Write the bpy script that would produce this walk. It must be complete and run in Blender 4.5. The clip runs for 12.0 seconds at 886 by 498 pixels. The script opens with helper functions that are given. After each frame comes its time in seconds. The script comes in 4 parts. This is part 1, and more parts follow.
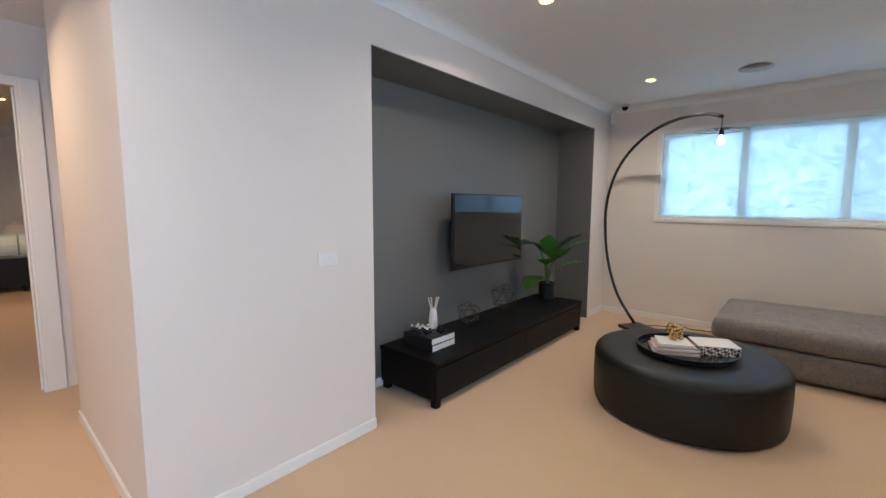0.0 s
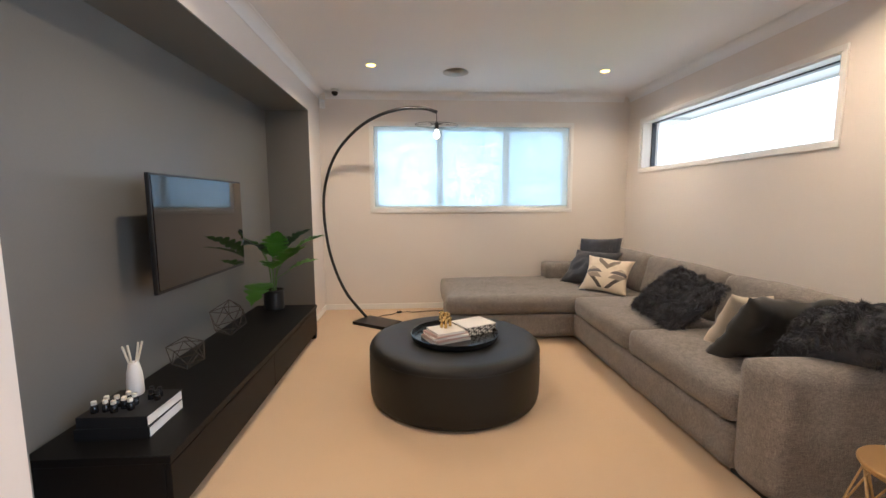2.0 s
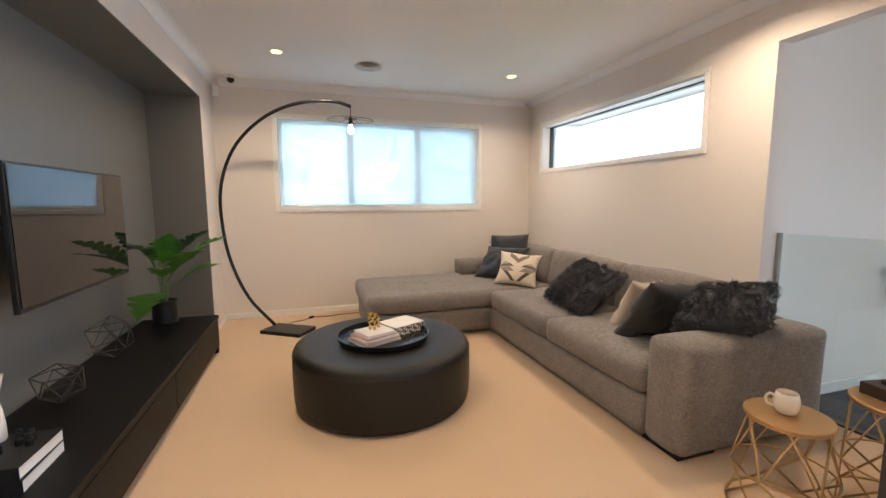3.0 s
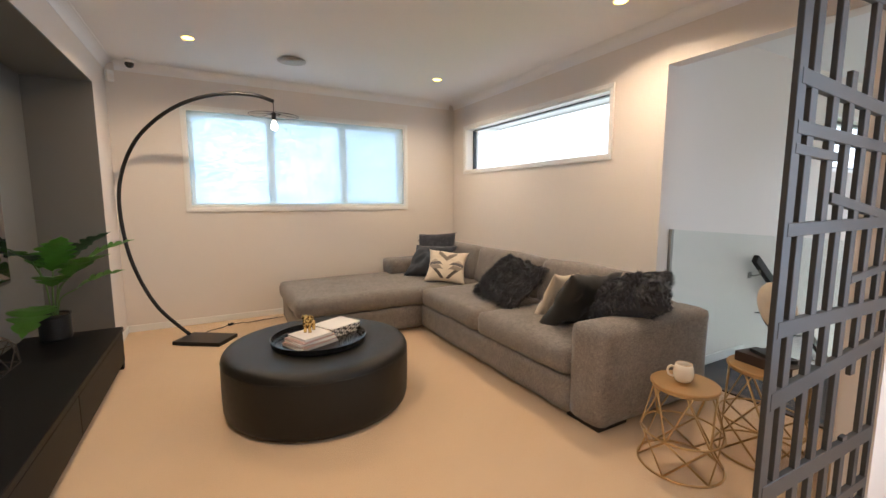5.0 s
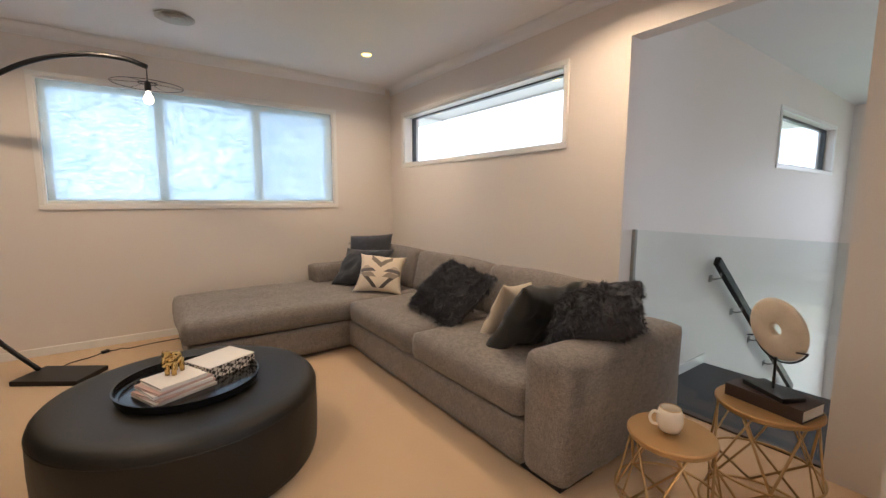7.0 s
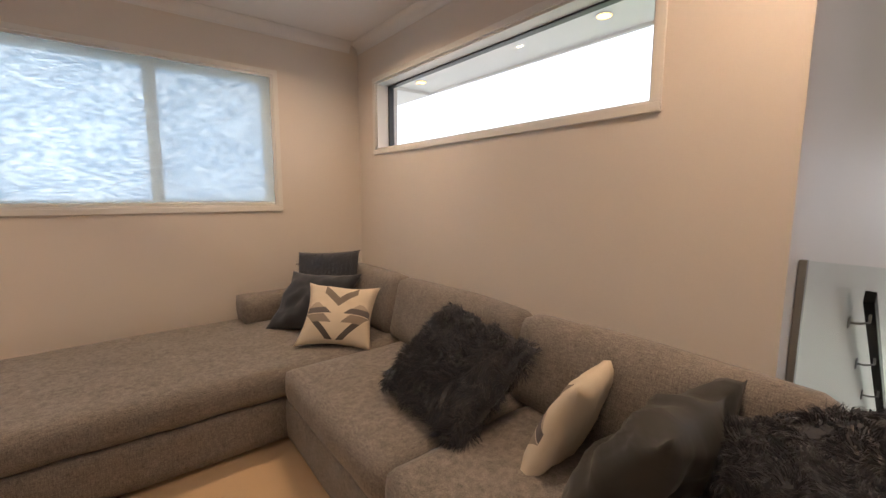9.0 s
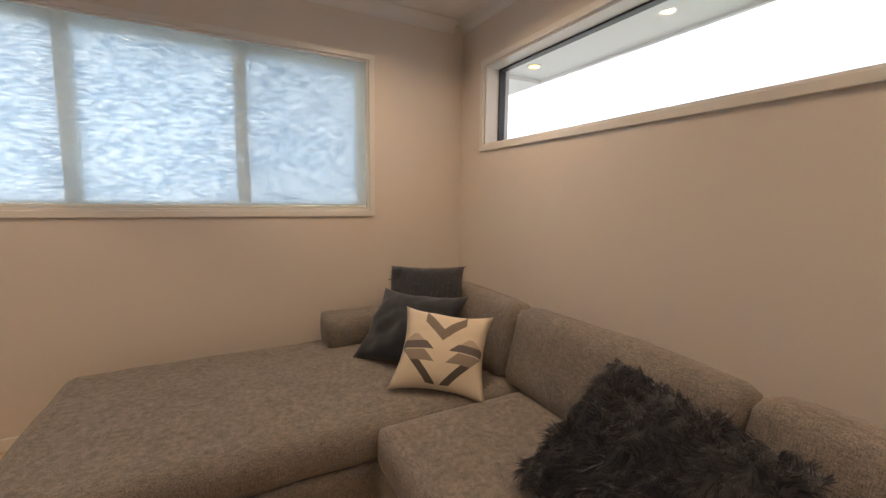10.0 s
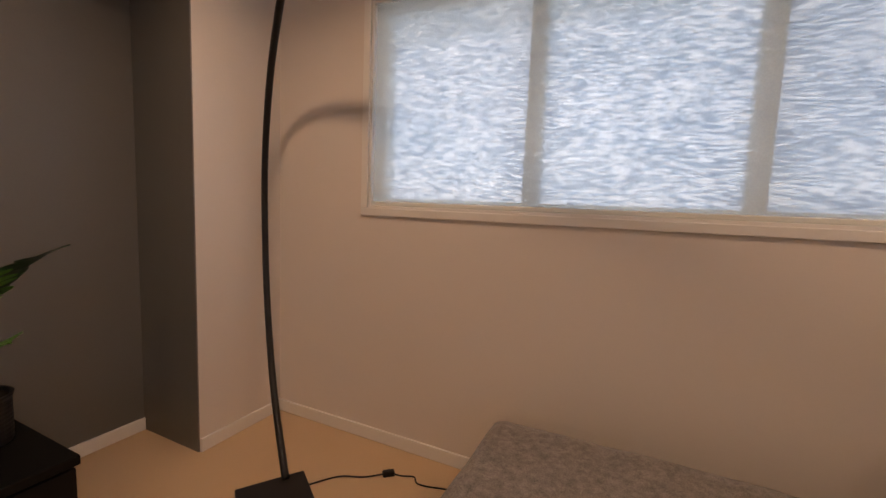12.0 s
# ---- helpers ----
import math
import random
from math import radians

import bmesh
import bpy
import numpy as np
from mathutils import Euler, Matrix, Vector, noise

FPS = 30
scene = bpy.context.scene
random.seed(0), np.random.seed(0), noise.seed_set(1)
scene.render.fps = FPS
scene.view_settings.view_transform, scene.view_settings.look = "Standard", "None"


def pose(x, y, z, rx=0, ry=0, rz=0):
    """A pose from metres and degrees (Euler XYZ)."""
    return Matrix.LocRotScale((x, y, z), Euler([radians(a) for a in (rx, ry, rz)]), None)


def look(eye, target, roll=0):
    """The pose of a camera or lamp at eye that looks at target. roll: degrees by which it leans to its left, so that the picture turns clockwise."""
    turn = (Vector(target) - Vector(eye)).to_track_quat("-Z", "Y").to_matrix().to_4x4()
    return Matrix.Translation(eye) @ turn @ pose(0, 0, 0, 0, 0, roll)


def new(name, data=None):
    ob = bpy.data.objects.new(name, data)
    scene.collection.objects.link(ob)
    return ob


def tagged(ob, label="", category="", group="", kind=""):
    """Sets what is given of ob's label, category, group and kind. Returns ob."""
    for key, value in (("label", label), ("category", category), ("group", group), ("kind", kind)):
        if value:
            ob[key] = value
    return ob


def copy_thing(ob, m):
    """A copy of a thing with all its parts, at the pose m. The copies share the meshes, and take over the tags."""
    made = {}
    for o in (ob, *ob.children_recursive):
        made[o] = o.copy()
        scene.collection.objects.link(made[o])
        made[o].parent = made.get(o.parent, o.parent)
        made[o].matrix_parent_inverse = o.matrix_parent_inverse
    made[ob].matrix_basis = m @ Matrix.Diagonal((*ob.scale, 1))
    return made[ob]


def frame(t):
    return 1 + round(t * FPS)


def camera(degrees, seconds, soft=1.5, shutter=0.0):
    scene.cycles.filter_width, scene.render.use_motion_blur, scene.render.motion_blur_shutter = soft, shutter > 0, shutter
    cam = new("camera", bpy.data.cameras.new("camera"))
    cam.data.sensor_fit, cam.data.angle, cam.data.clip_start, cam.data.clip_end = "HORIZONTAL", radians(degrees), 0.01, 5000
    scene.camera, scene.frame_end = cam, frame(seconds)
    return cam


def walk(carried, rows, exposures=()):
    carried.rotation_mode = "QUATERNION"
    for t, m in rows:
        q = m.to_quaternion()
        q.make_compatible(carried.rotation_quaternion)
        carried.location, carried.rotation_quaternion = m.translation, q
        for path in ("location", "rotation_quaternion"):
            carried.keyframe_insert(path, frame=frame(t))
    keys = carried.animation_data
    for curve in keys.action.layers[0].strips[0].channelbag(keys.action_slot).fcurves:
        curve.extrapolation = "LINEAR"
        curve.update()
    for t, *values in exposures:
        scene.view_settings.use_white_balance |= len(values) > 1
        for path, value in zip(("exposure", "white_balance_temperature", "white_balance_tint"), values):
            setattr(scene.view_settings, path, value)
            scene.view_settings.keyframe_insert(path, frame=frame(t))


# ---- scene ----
cam = camera(93.9, 12.0)
PATH = [
    (0, (0.163, 1.187, 1.373), (-1.133, 2.695, 1.159), 0.3),
    (0.5, (-0.071, 1.282, 1.334), (-1.05, 3.013, 1.127), 0.2),
    (1, (-0.254, 1.435, 1.33), (-0.862, 3.329, 1.122), -0.0),
    (1.5, (-0.426, 1.501, 1.319), (-0.651, 3.476, 1.102), -0.2),
    (2, (-0.607, 1.576, 1.312), (-0.484, 3.559, 1.084), -0.2),
    (2.5, (-0.697, 1.661, 1.297), (-0.303, 3.608, 1.066), -0.3),
    (3, (-0.787, 1.647, 1.295), (-0.187, 3.541, 1.065), -0.2),
    (5, (-0.91, 1.634, 1.301), (0.046, 3.375, 1.066), 0.0),
    (5.5, (-0.895, 1.647, 1.293), (0.101, 3.365, 1.059), 0.1),
    (6, (-0.772, 1.715, 1.275), (0.269, 3.407, 1.037), 0.1),
    (6.5, (-0.595, 1.857, 1.277), (0.498, 3.516, 1.045), 0.2),
    (7, (-0.48, 2.077, 1.273), (0.676, 3.692, 1.035), 0.2),
    (7.2, (-0.428, 2.175, 1.266), (0.751, 3.773, 1.031), 0.3),
    (8.8, (0.217, 3.073, 1.309), (1.455, 4.623, 1.052), -0.2),
    (9, (0.248, 3.204, 1.302), (1.474, 4.763, 1.046), 0.1),
    (9.5, (0.344, 3.523, 1.278), (1.468, 5.161, 1.048), 0.7),
    (10, (0.362, 3.829, 1.296), (1.295, 5.582, 1.062), 0.8),
    (10.5, (0.379, 4.121, 1.276), (0.997, 6.009, 1.053), 1.1),
    (11, (0.4, 4.417, 1.289), (0.579, 6.398, 1.077), 1.3),
    (11.5, (0.259, 4.648, 1.26), (-0.056, 6.613, 1.062), 1.7),
    (12, (0.115, 4.861, 1.24), (-0.729, 6.663, 1.035), 2.3),
]
walk(cam, [(t, look(eye, target, roll)) for t, eye, target, roll in PATH],
     [(0.0, 2.03, 4800, 5), (1.0, 2.22, 5100, 6), (2.0, 2.42, 5350, 9), (2.5, 2.47, 5400, 9), (5.5, 2.35, 5600, 9), (7.0, 2.13, 5600, 11), (9.0, 1.82, 6250, 17), (10.0, 1.65, 6300, 15), (10.5, 1.42, 6700, 16), (11.0, 1.2, 6850, 19), (11.5, 1.38, 6950, 23), (12.0, 1.35, 6950, 28)])

# ---- light ----
world = bpy.data.worlds.new("sky")
scene.world = world
world.use_nodes = True
wn, wl = world.node_tree.nodes, world.node_tree.links
sky = wn.new("ShaderNodeTexSky")
sky.sky_type, sky.sun_disc = "NISHITA", False
sky.sun_elevation, sky.sun_rotation = radians(42), radians(230)
sky.dust_density = 3.5
wn["Background"].inputs[1].default_value = 0.15
haze = wn.new("ShaderNodeMix")
haze.data_type = "RGBA"
haze.inputs["Factor"].default_value, haze.inputs["B"].default_value = 0.5, (7.2, 7.6, 8.0, 1)
wl.new(sky.outputs[0], haze.inputs["A"])
wl.new(haze.outputs["Result"], wn["Background"].inputs[0])
sun = new("sun", bpy.data.lights.new("sun", "SUN"))
sun.data.energy, sun.data.angle, sun.data.color = 2.5, radians(0.5), (1.0, 0.95, 0.88)
sun.matrix_world = look((-6, -5, 8), (0, 0, 0))


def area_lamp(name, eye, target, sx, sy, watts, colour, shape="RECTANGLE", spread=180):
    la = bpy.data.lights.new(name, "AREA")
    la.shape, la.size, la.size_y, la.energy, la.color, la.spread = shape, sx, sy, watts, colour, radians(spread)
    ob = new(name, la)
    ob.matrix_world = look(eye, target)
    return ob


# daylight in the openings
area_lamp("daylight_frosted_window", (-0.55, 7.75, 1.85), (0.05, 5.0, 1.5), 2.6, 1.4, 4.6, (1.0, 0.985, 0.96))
area_lamp("daylight_stair_window", (7.75, 2.4, 1.3), (3.0, 2.6, 0.6), 1.4, 1.6, 2.5, (1.0, 0.93, 0.84))
area_lamp("daylight_stair_low_window", (7.75, 2.4, -1.0), (3.0, 2.6, -1.6), 1.4, 1.6, 6, (1.0, 0.95, 0.88))
# added lamp behind an invented south window, brightens the stair wall
area_lamp("daylight_unseen_south_window", (4.4, -1.66, 1.3), (3.6, 3.5, 0.6), 2.0, 1.4, 4.2, (1.0, 0.86, 0.70))
# cool lamp added at an assumed, unseen opening, brightens the west wall
area_lamp("daylight_unseen_opening", (2.2, 0.15, 1.3), (-1.7, 1.2, 1.0), 1.7, 1.9, 12, (0.76, 0.88, 1.0))
WARM = (1.0, 0.70, 0.42)
# last four are out of view, added to warm near floor, hall and bedroom
DOWNLIGHTS = [(-1.02, 5.61), (1.235, 5.67), (-1.06, 3.53), (1.45, 3.56), (-1.0, 1.0), (1.2, 0.9), (-2.9, 0.85), (-7.0, 1.6)]
for lx, ly in DOWNLIGHTS:
    area_lamp("downlight_lamp", (lx, ly, 2.535), (lx, ly, 0), 0.08, 0.08, 5.5 if lx < -2 else 3.3, (1.0, 0.58, 0.28) if lx < -2 else WARM, "DISK", 150)


# ---- materials ----
def mat(name, colour, rough=0.6, metal=0.0, vary=0.0, scale=20.0, fine=0.0, fine_scale=300.0, bump=0.0, stretch=(1, 1, 1), sheen=0.0, rand=0.0, spec=0.5):
    m = bpy.data.materials.new(name)
    m.use_nodes = True
    n, l = m.node_tree.nodes, m.node_tree.links
    b = n["Principled BSDF"]
    b.inputs["Base Color"].default_value = (*colour, 1)
    b.inputs["Roughness"].default_value, b.inputs["Metallic"].default_value = rough, metal
    b.inputs["Specular IOR Level"].default_value = spec
    if sheen:
        b.inputs["Sheen Weight"].default_value = sheen
    tc = n.new("ShaderNodeTexCoord")
    mp = n.new("ShaderNodeMapping")
    mp.inputs["Scale"].default_value = stretch
    l.new(tc.outputs["Object"], mp.inputs[0])
    big = n.new("ShaderNodeTexNoise")
    big.inputs["Scale"].default_value, big.inputs["Detail"].default_value = scale, 3
    small = n.new("ShaderNodeTexNoise")
    small.inputs["Scale"].default_value, small.inputs["Detail"].default_value = fine_scale, 2
    l.new(mp.outputs[0], big.inputs[0])
    l.new(mp.outputs[0], small.inputs[0])
    if vary or fine:
        # value = 1 + vary*(big-0.5)*2 + fine*(small-0.5)*2
        a = n.new("ShaderNodeMath"); a.operation = "MULTIPLY_ADD"
        l.new(big.outputs["Fac"], a.inputs[0]); a.inputs[1].default_value = 2 * vary; a.inputs[2].default_value = 1 - vary - fine
        c = n.new("ShaderNodeMath"); c.operation = "MULTIPLY_ADD"
        l.new(small.outputs["Fac"], c.inputs[0]); c.inputs[1].default_value = 2 * fine; l.new(a.outputs[0], c.inputs[2])
        last = c
        if rand:
            oi = n.new("ShaderNodeObjectInfo")
            r = n.new("ShaderNodeMath"); r.operation = "MULTIPLY_ADD"
            l.new(oi.outputs["Random"], r.inputs[0]); r.inputs[1].default_value = rand; l.new(c.outputs[0], r.inputs[2])
            last = r
        mix = n.new("ShaderNodeVectorMath"); mix.operation = "SCALE"
        mix.inputs[0].default_value = colour
        l.new(last.outputs[0], mix.inputs["Scale"])
        l.new(mix.outputs[0], b.inputs["Base Color"])
    if bump:
        bp = n.new("ShaderNodeBump")
        bp.inputs["Strength"].default_value, bp.inputs["Distance"].default_value = bump, 0.003
        l.new(small.outputs["Fac"], bp.inputs["Height"])
        l.new(bp.outputs[0], b.inputs["Normal"])
    return m


def glow(name, colour, strength):
    m = bpy.data.materials.new(name)
    m.use_nodes = True
    b = m.node_tree.nodes["Principled BSDF"]
    b.inputs["Base Color"].default_value = (0.8, 0.8, 0.8, 1)
    b.inputs["Emission Color"].default_value = (*colour, 1)
    b.inputs["Emission Strength"].default_value = strength
    return m


def clear_glass(name, tint=(1, 1, 1), base=0.03):
    m = bpy.data.materials.new(name)
    m.use_nodes = True
    n, l = m.node_tree.nodes, m.node_tree.links
    t = n.new("ShaderNodeBsdfTransparent"); t.inputs[0].default_value = (*tint, 1)
    g = n.new("ShaderNodeBsdfGlossy"); g.inputs["Roughness"].default_value = 0.01
    f = n.new("ShaderNodeLayerWeight")
    p = n.new("ShaderNodeMath"); p.operation = "POWER"; p.inputs[1].default_value = 4.0
    q = n.new("ShaderNodeMath"); q.operation = "MULTIPLY_ADD"; q.inputs[1].default_value = 0.6; q.inputs[2].default_value = base
    l.new(f.outputs["Facing"], p.inputs[0]); l.new(p.outputs[0], q.inputs[0])
    mx = n.new("ShaderNodeMixShader")
    l.new(q.outputs[0], mx.inputs[0]); l.new(t.outputs[0], mx.inputs[1]); l.new(g.outputs[0], mx.inputs[2])
    l.new(mx.outputs[0], n["Material Output"].inputs[0])
    return m


def woven(name, dark, light):
    """Mottled slub upholstery: fine flecks, broader patches and crossing threads."""
    m = bpy.data.materials.new(name)
    m.use_nodes = True
    n, l = m.node_tree.nodes, m.node_tree.links
    b = n["Principled BSDF"]
    b.inputs["Roughness"].default_value, b.inputs["Sheen Weight"].default_value = 0.92, 0.15
    tc = n.new("ShaderNodeTexCoord")
    outs = []
    for sc, st in ((260, (1, 1, 1)), (330, (0.13, 0.13, 1)), (330, (1, 1, 0.11)), (12, (1, 1, 1))):
        mp = n.new("ShaderNodeMapping"); mp.inputs["Scale"].default_value = st
        no = n.new("ShaderNodeTexNoise"); no.inputs["Scale"].default_value = sc; no.inputs["Detail"].default_value = 2
        l.new(tc.outputs["Object"], mp.inputs[0]); l.new(mp.outputs[0], no.inputs[0])
        outs.append(no.outputs["Fac"])
    total = None
    for o, w in zip(outs, (0.34, 0.28, 0.28, 0.10)):
        k = n.new("ShaderNodeMath"); k.operation = "MULTIPLY_ADD"; k.inputs[1].default_value = w
        l.new(o, k.inputs[0])
        if total is None:
            k.inputs[2].default_value = 0
        else:
            l.new(total, k.inputs[2])
        total = k.outputs[0]
    ramp = n.new("ShaderNodeMapRange")
    ramp.inputs[1].default_value, ramp.inputs[2].default_value = 0.38, 0.62
    l.new(total, ramp.inputs[0])
    mx = n.new("ShaderNodeMix"); mx.data_type = "RGBA"
    mx.inputs["A"].default_value, mx.inputs["B"].default_value = (*dark, 1), (*light, 1)
    l.new(ramp.outputs[0], mx.inputs["Factor"]); l.new(mx.outputs["Result"], b.inputs["Base Color"])
    bp = n.new("ShaderNodeBump"); bp.inputs["Strength"].default_value = 0.5; bp.inputs["Distance"].default_value = 0.002
    l.new(total, bp.inputs["Height"]); l.new(bp.outputs[0], b.inputs["Normal"])
    return m


def frosted_glass(name):
    """Obscure glass with fine horizontal ripples, their bright and bluish streaks coloured in."""
    m = bpy.data.materials.new(name)
    m.use_nodes = True
    n, l = m.node_tree.nodes, m.node_tree.links
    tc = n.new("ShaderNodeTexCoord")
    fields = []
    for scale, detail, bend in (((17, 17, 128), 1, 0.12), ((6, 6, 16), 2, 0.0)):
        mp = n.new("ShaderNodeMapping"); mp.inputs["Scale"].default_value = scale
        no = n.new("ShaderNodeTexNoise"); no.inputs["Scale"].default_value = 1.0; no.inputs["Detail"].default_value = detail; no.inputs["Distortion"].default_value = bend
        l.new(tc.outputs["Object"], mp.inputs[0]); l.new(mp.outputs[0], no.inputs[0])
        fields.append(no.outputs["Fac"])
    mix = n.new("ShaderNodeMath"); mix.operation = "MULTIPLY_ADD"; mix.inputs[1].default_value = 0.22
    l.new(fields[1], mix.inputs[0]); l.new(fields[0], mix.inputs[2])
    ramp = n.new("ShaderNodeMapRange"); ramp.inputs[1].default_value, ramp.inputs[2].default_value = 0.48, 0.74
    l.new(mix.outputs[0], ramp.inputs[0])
    # sky blue and bright glints of the ripples, painted into the glass colour
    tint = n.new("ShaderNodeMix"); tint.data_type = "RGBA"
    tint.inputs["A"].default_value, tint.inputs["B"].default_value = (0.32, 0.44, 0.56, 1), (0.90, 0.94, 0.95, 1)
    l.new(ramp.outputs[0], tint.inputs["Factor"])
    bp = n.new("ShaderNodeBump"); bp.inputs["Strength"].default_value = 0.6; bp.inputs["Distance"].default_value = 0.006
    l.new(fields[0], bp.inputs["Height"])
    tr = n.new("ShaderNodeBsdfTranslucent")
    rf = n.new("ShaderNodeBsdfRefraction"); rf.inputs["Roughness"].default_value = 0.3; rf.inputs["IOR"].default_value = 1.15
    gl = n.new("ShaderNodeBsdfGlossy"); gl.inputs["Roughness"].default_value = 0.3
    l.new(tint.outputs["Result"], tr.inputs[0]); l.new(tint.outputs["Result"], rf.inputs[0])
    for sh in (rf, gl):
        l.new(bp.outputs[0], sh.inputs["Normal"])
    m1 = n.new("ShaderNodeMixShader"); m1.inputs[0].default_value = 0.5
    l.new(tr.outputs[0], m1.inputs[1]); l.new(rf.outputs[0], m1.inputs[2])
    m2 = n.new("ShaderNodeMixShader"); m2.inputs[0].default_value = 0.05
    l.new(m1.outputs[0], m2.inputs[1]); l.new(gl.outputs[0], m2.inputs[2])
    l.new(m2.outputs[0], n["Material Output"].inputs[0])
    return m


M_WALL = mat("wall paint", (0.74, 0.69, 0.64), 0.55, vary=0.02, scale=1.5, fine=0.015, fine_scale=120, bump=0.05)
M_CEIL = mat("ceiling paint", (0.82, 0.82, 0.82), 0.8, vary=0.02, scale=1.2, fine=0.01, fine_scale=90, bump=0.04)
M_TRIM = mat("white gloss trim", (0.80, 0.79, 0.76), 0.3, vary=0.02, scale=6)
M_DARK = mat("charcoal wall paint", (0.150, 0.148, 0.139), 0.42, vary=0.05, scale=2.0, fine=0.05, fine_scale=150, bump=0.05)
M_CARPET = mat("beige carpet", (0.60, 0.425, 0.25), 0.95, vary=0.07, scale=2.2, fine=0.22, fine_scale=420, bump=0.9, sheen=0.3)
M_FRAME = mat("pale aluminium frame", (0.76, 0.80, 0.76), 0.4, vary=0.02, scale=8)
M_FRAMEDK = mat("dark aluminium frame", (0.05, 0.055, 0.06), 0.35, vary=0.05, scale=8)
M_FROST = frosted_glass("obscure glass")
M_GLASS = clear_glass("clear glass")
M_GLASSG = clear_glass("balustrade glass", (0.95, 0.975, 0.965), 0.05)
M_BLACKWOOD = mat("black stained timber", (0.005, 0.0047, 0.0047), 0.5, spec=0.18, vary=0.25, scale=7, fine=0.3, fine_scale=90, bump=0.15, stretch=(6, 0.6, 6))
M_SOFA = woven("grey woven upholstery", (0.100, 0.090, 0.083), (0.300, 0.267, 0.240))
M_OTTO = mat("charcoal leather", (0.012, 0.011, 0.0085), 0.45, spec=0.35, vary=0.12, scale=6, fine=0.15, fine_scale=350, bump=0.25)
M_BLACK = mat("black metal", (0.012, 0.012, 0.013), 0.35, metal=0.3, vary=0.1, scale=15)
M_PLASTIC = mat("white plastic", (0.78, 0.78, 0.76), 0.35)
M_SCREEN = mat("tv screen", (0.006, 0.006, 0.007), 0.015, vary=0.02, scale=4, spec=0.6)
M_GOLD = mat("brushed gold metal", (0.52, 0.35, 0.16), 0.32, metal=0.9, vary=0.1, scale=12, fine=0.1, fine_scale=200)
M_GOLDTOP = mat("gold painted top", (0.47, 0.29, 0.12), 0.4, metal=0.55, vary=0.1, scale=9, fine=0.06, fine_scale=150)
M_STAIR = mat("dark stair carpet", (0.055, 0.060, 0.072), 0.95, vary=0.1, scale=5, fine=0.3, fine_scale=300, bump=0.6)
M_TILE = mat("grey floor tiles", (0.30, 0.31, 0.32), 0.18, vary=0.1, scale=2)


# ---- building blocks ----
def box(bm, x0, x1, y0, y1, z0, z1):
    vs = [bm.verts.new((x, y, z)) for z in (z0, z1) for x, y in ((x0, y0), (x1, y0), (x1, y1), (x0, y1))]
    for f in ((3, 2, 1, 0), (4, 5, 6, 7), (0, 1, 5, 4), (1, 2, 6, 5), (2, 3, 7, 6), (3, 0, 4, 7)):
        bm.faces.new([vs[i] for i in f])
    return vs


def bevelled(bm, width, segments=2):
    bmesh.ops.bevel(bm, geom=list(bm.edges), offset=width, segments=segments, profile=0.5, affect="EDGES", clamp_overlap=True)
    return bm


def rbox(x0, x1, y0, y1, z0, z1, width=0.004, segments=2):
    bm = bmesh.new()
    box(bm, x0, x1, y0, y1, z0, z1)
    return bevelled(bm, width, segments)


def mesh_of(name, bm, material, smooth=False):
    bmesh.ops.recalc_face_normals(bm, faces=list(bm.faces))
    me = bpy.data.meshes.new(name)
    bm.to_mesh(me)
    bm.free()
    me.materials.append(material)
    if smooth:
        me.polygons.foreach_set("use_smooth", [True] * len(me.polygons))
    return me


def part(name, bm, material, parent, label="", smooth=False):
    ob = new(name, mesh_of(name, bm, material, smooth))
    ob.parent = parent
    if label:
        tagged(ob, label)
    return ob


def solid(name, bm, material, label, category, kind="", group="", smooth=False):
    return tagged(new(name, mesh_of(name, bm, material, smooth)), label, category, group, kind)


def thing(name, m, label, category, group=""):
    ob = new(name)
    ob.empty_display_size = 0.1
    ob.matrix_world = m
    return tagged(ob, label, category, group)


def tube(bm, pts, r, n=8, closed=False, flat=1.0):
    """A round bar along points; flat squeezes it sideways."""
    pts = [Vector(p) for p in pts]
    rings, count = [], len(pts)
    side = None
    for i, p in enumerate(pts):
        a = pts[i - 1] if (i > 0 or closed) else p
        b = pts[(i + 1) % count] if (i < count - 1 or closed) else p
        d = (b - a).normalized()
        if side is None:
            side = d.cross(Vector((0, 0, 1)) if abs(d.z) < 0.9 else Vector((1, 0, 0))).normalized()
        else:
            side = (side - d * side.dot(d)).normalized()
        up = d.cross(side)
        rings.append([bm.verts.new(p + (side * math.cos(k * math.tau / n) * flat + up * math.sin(k * math.tau / n)) * r) for k in range(n)])
    for i in range(count if closed else count - 1):
        a, b = rings[i], rings[(i + 1) % count]
        for k in range(n):
            bm.faces.new((a[k], a[(k + 1) % n], b[(k + 1) % n], b[k]))
    if not closed:
        bm.faces.new(rings[0][::-1])
        bm.faces.new(rings[-1])
    return bm


def lathe(bm, profile, n=32, cx=0.0, cy=0.0, cap=True):
    """Turns (radius, height) pairs round the upright axis."""
    rings = []
    for r, z in profile:
        rings.append([bm.verts.new((cx + r * math.cos(k * math.tau / n), cy + r * math.sin(k * math.tau / n), z)) for k in range(n)])
    for a, b in zip(rings, rings[1:]):
        for k in range(n):
            bm.faces.new((a[k], a[(k + 1) % n], b[(k + 1) % n], b[k]))
    if cap:
        bm.faces.new(rings[0][::-1])
        bm.faces.new(rings[-1])
    return bm


def circle(r, z, n=40, cx=0.0, cy=0.0):
    return [(cx + r * math.cos(k * math.tau / n), cy + r * math.sin(k * math.tau / n), z) for k in range(n)]


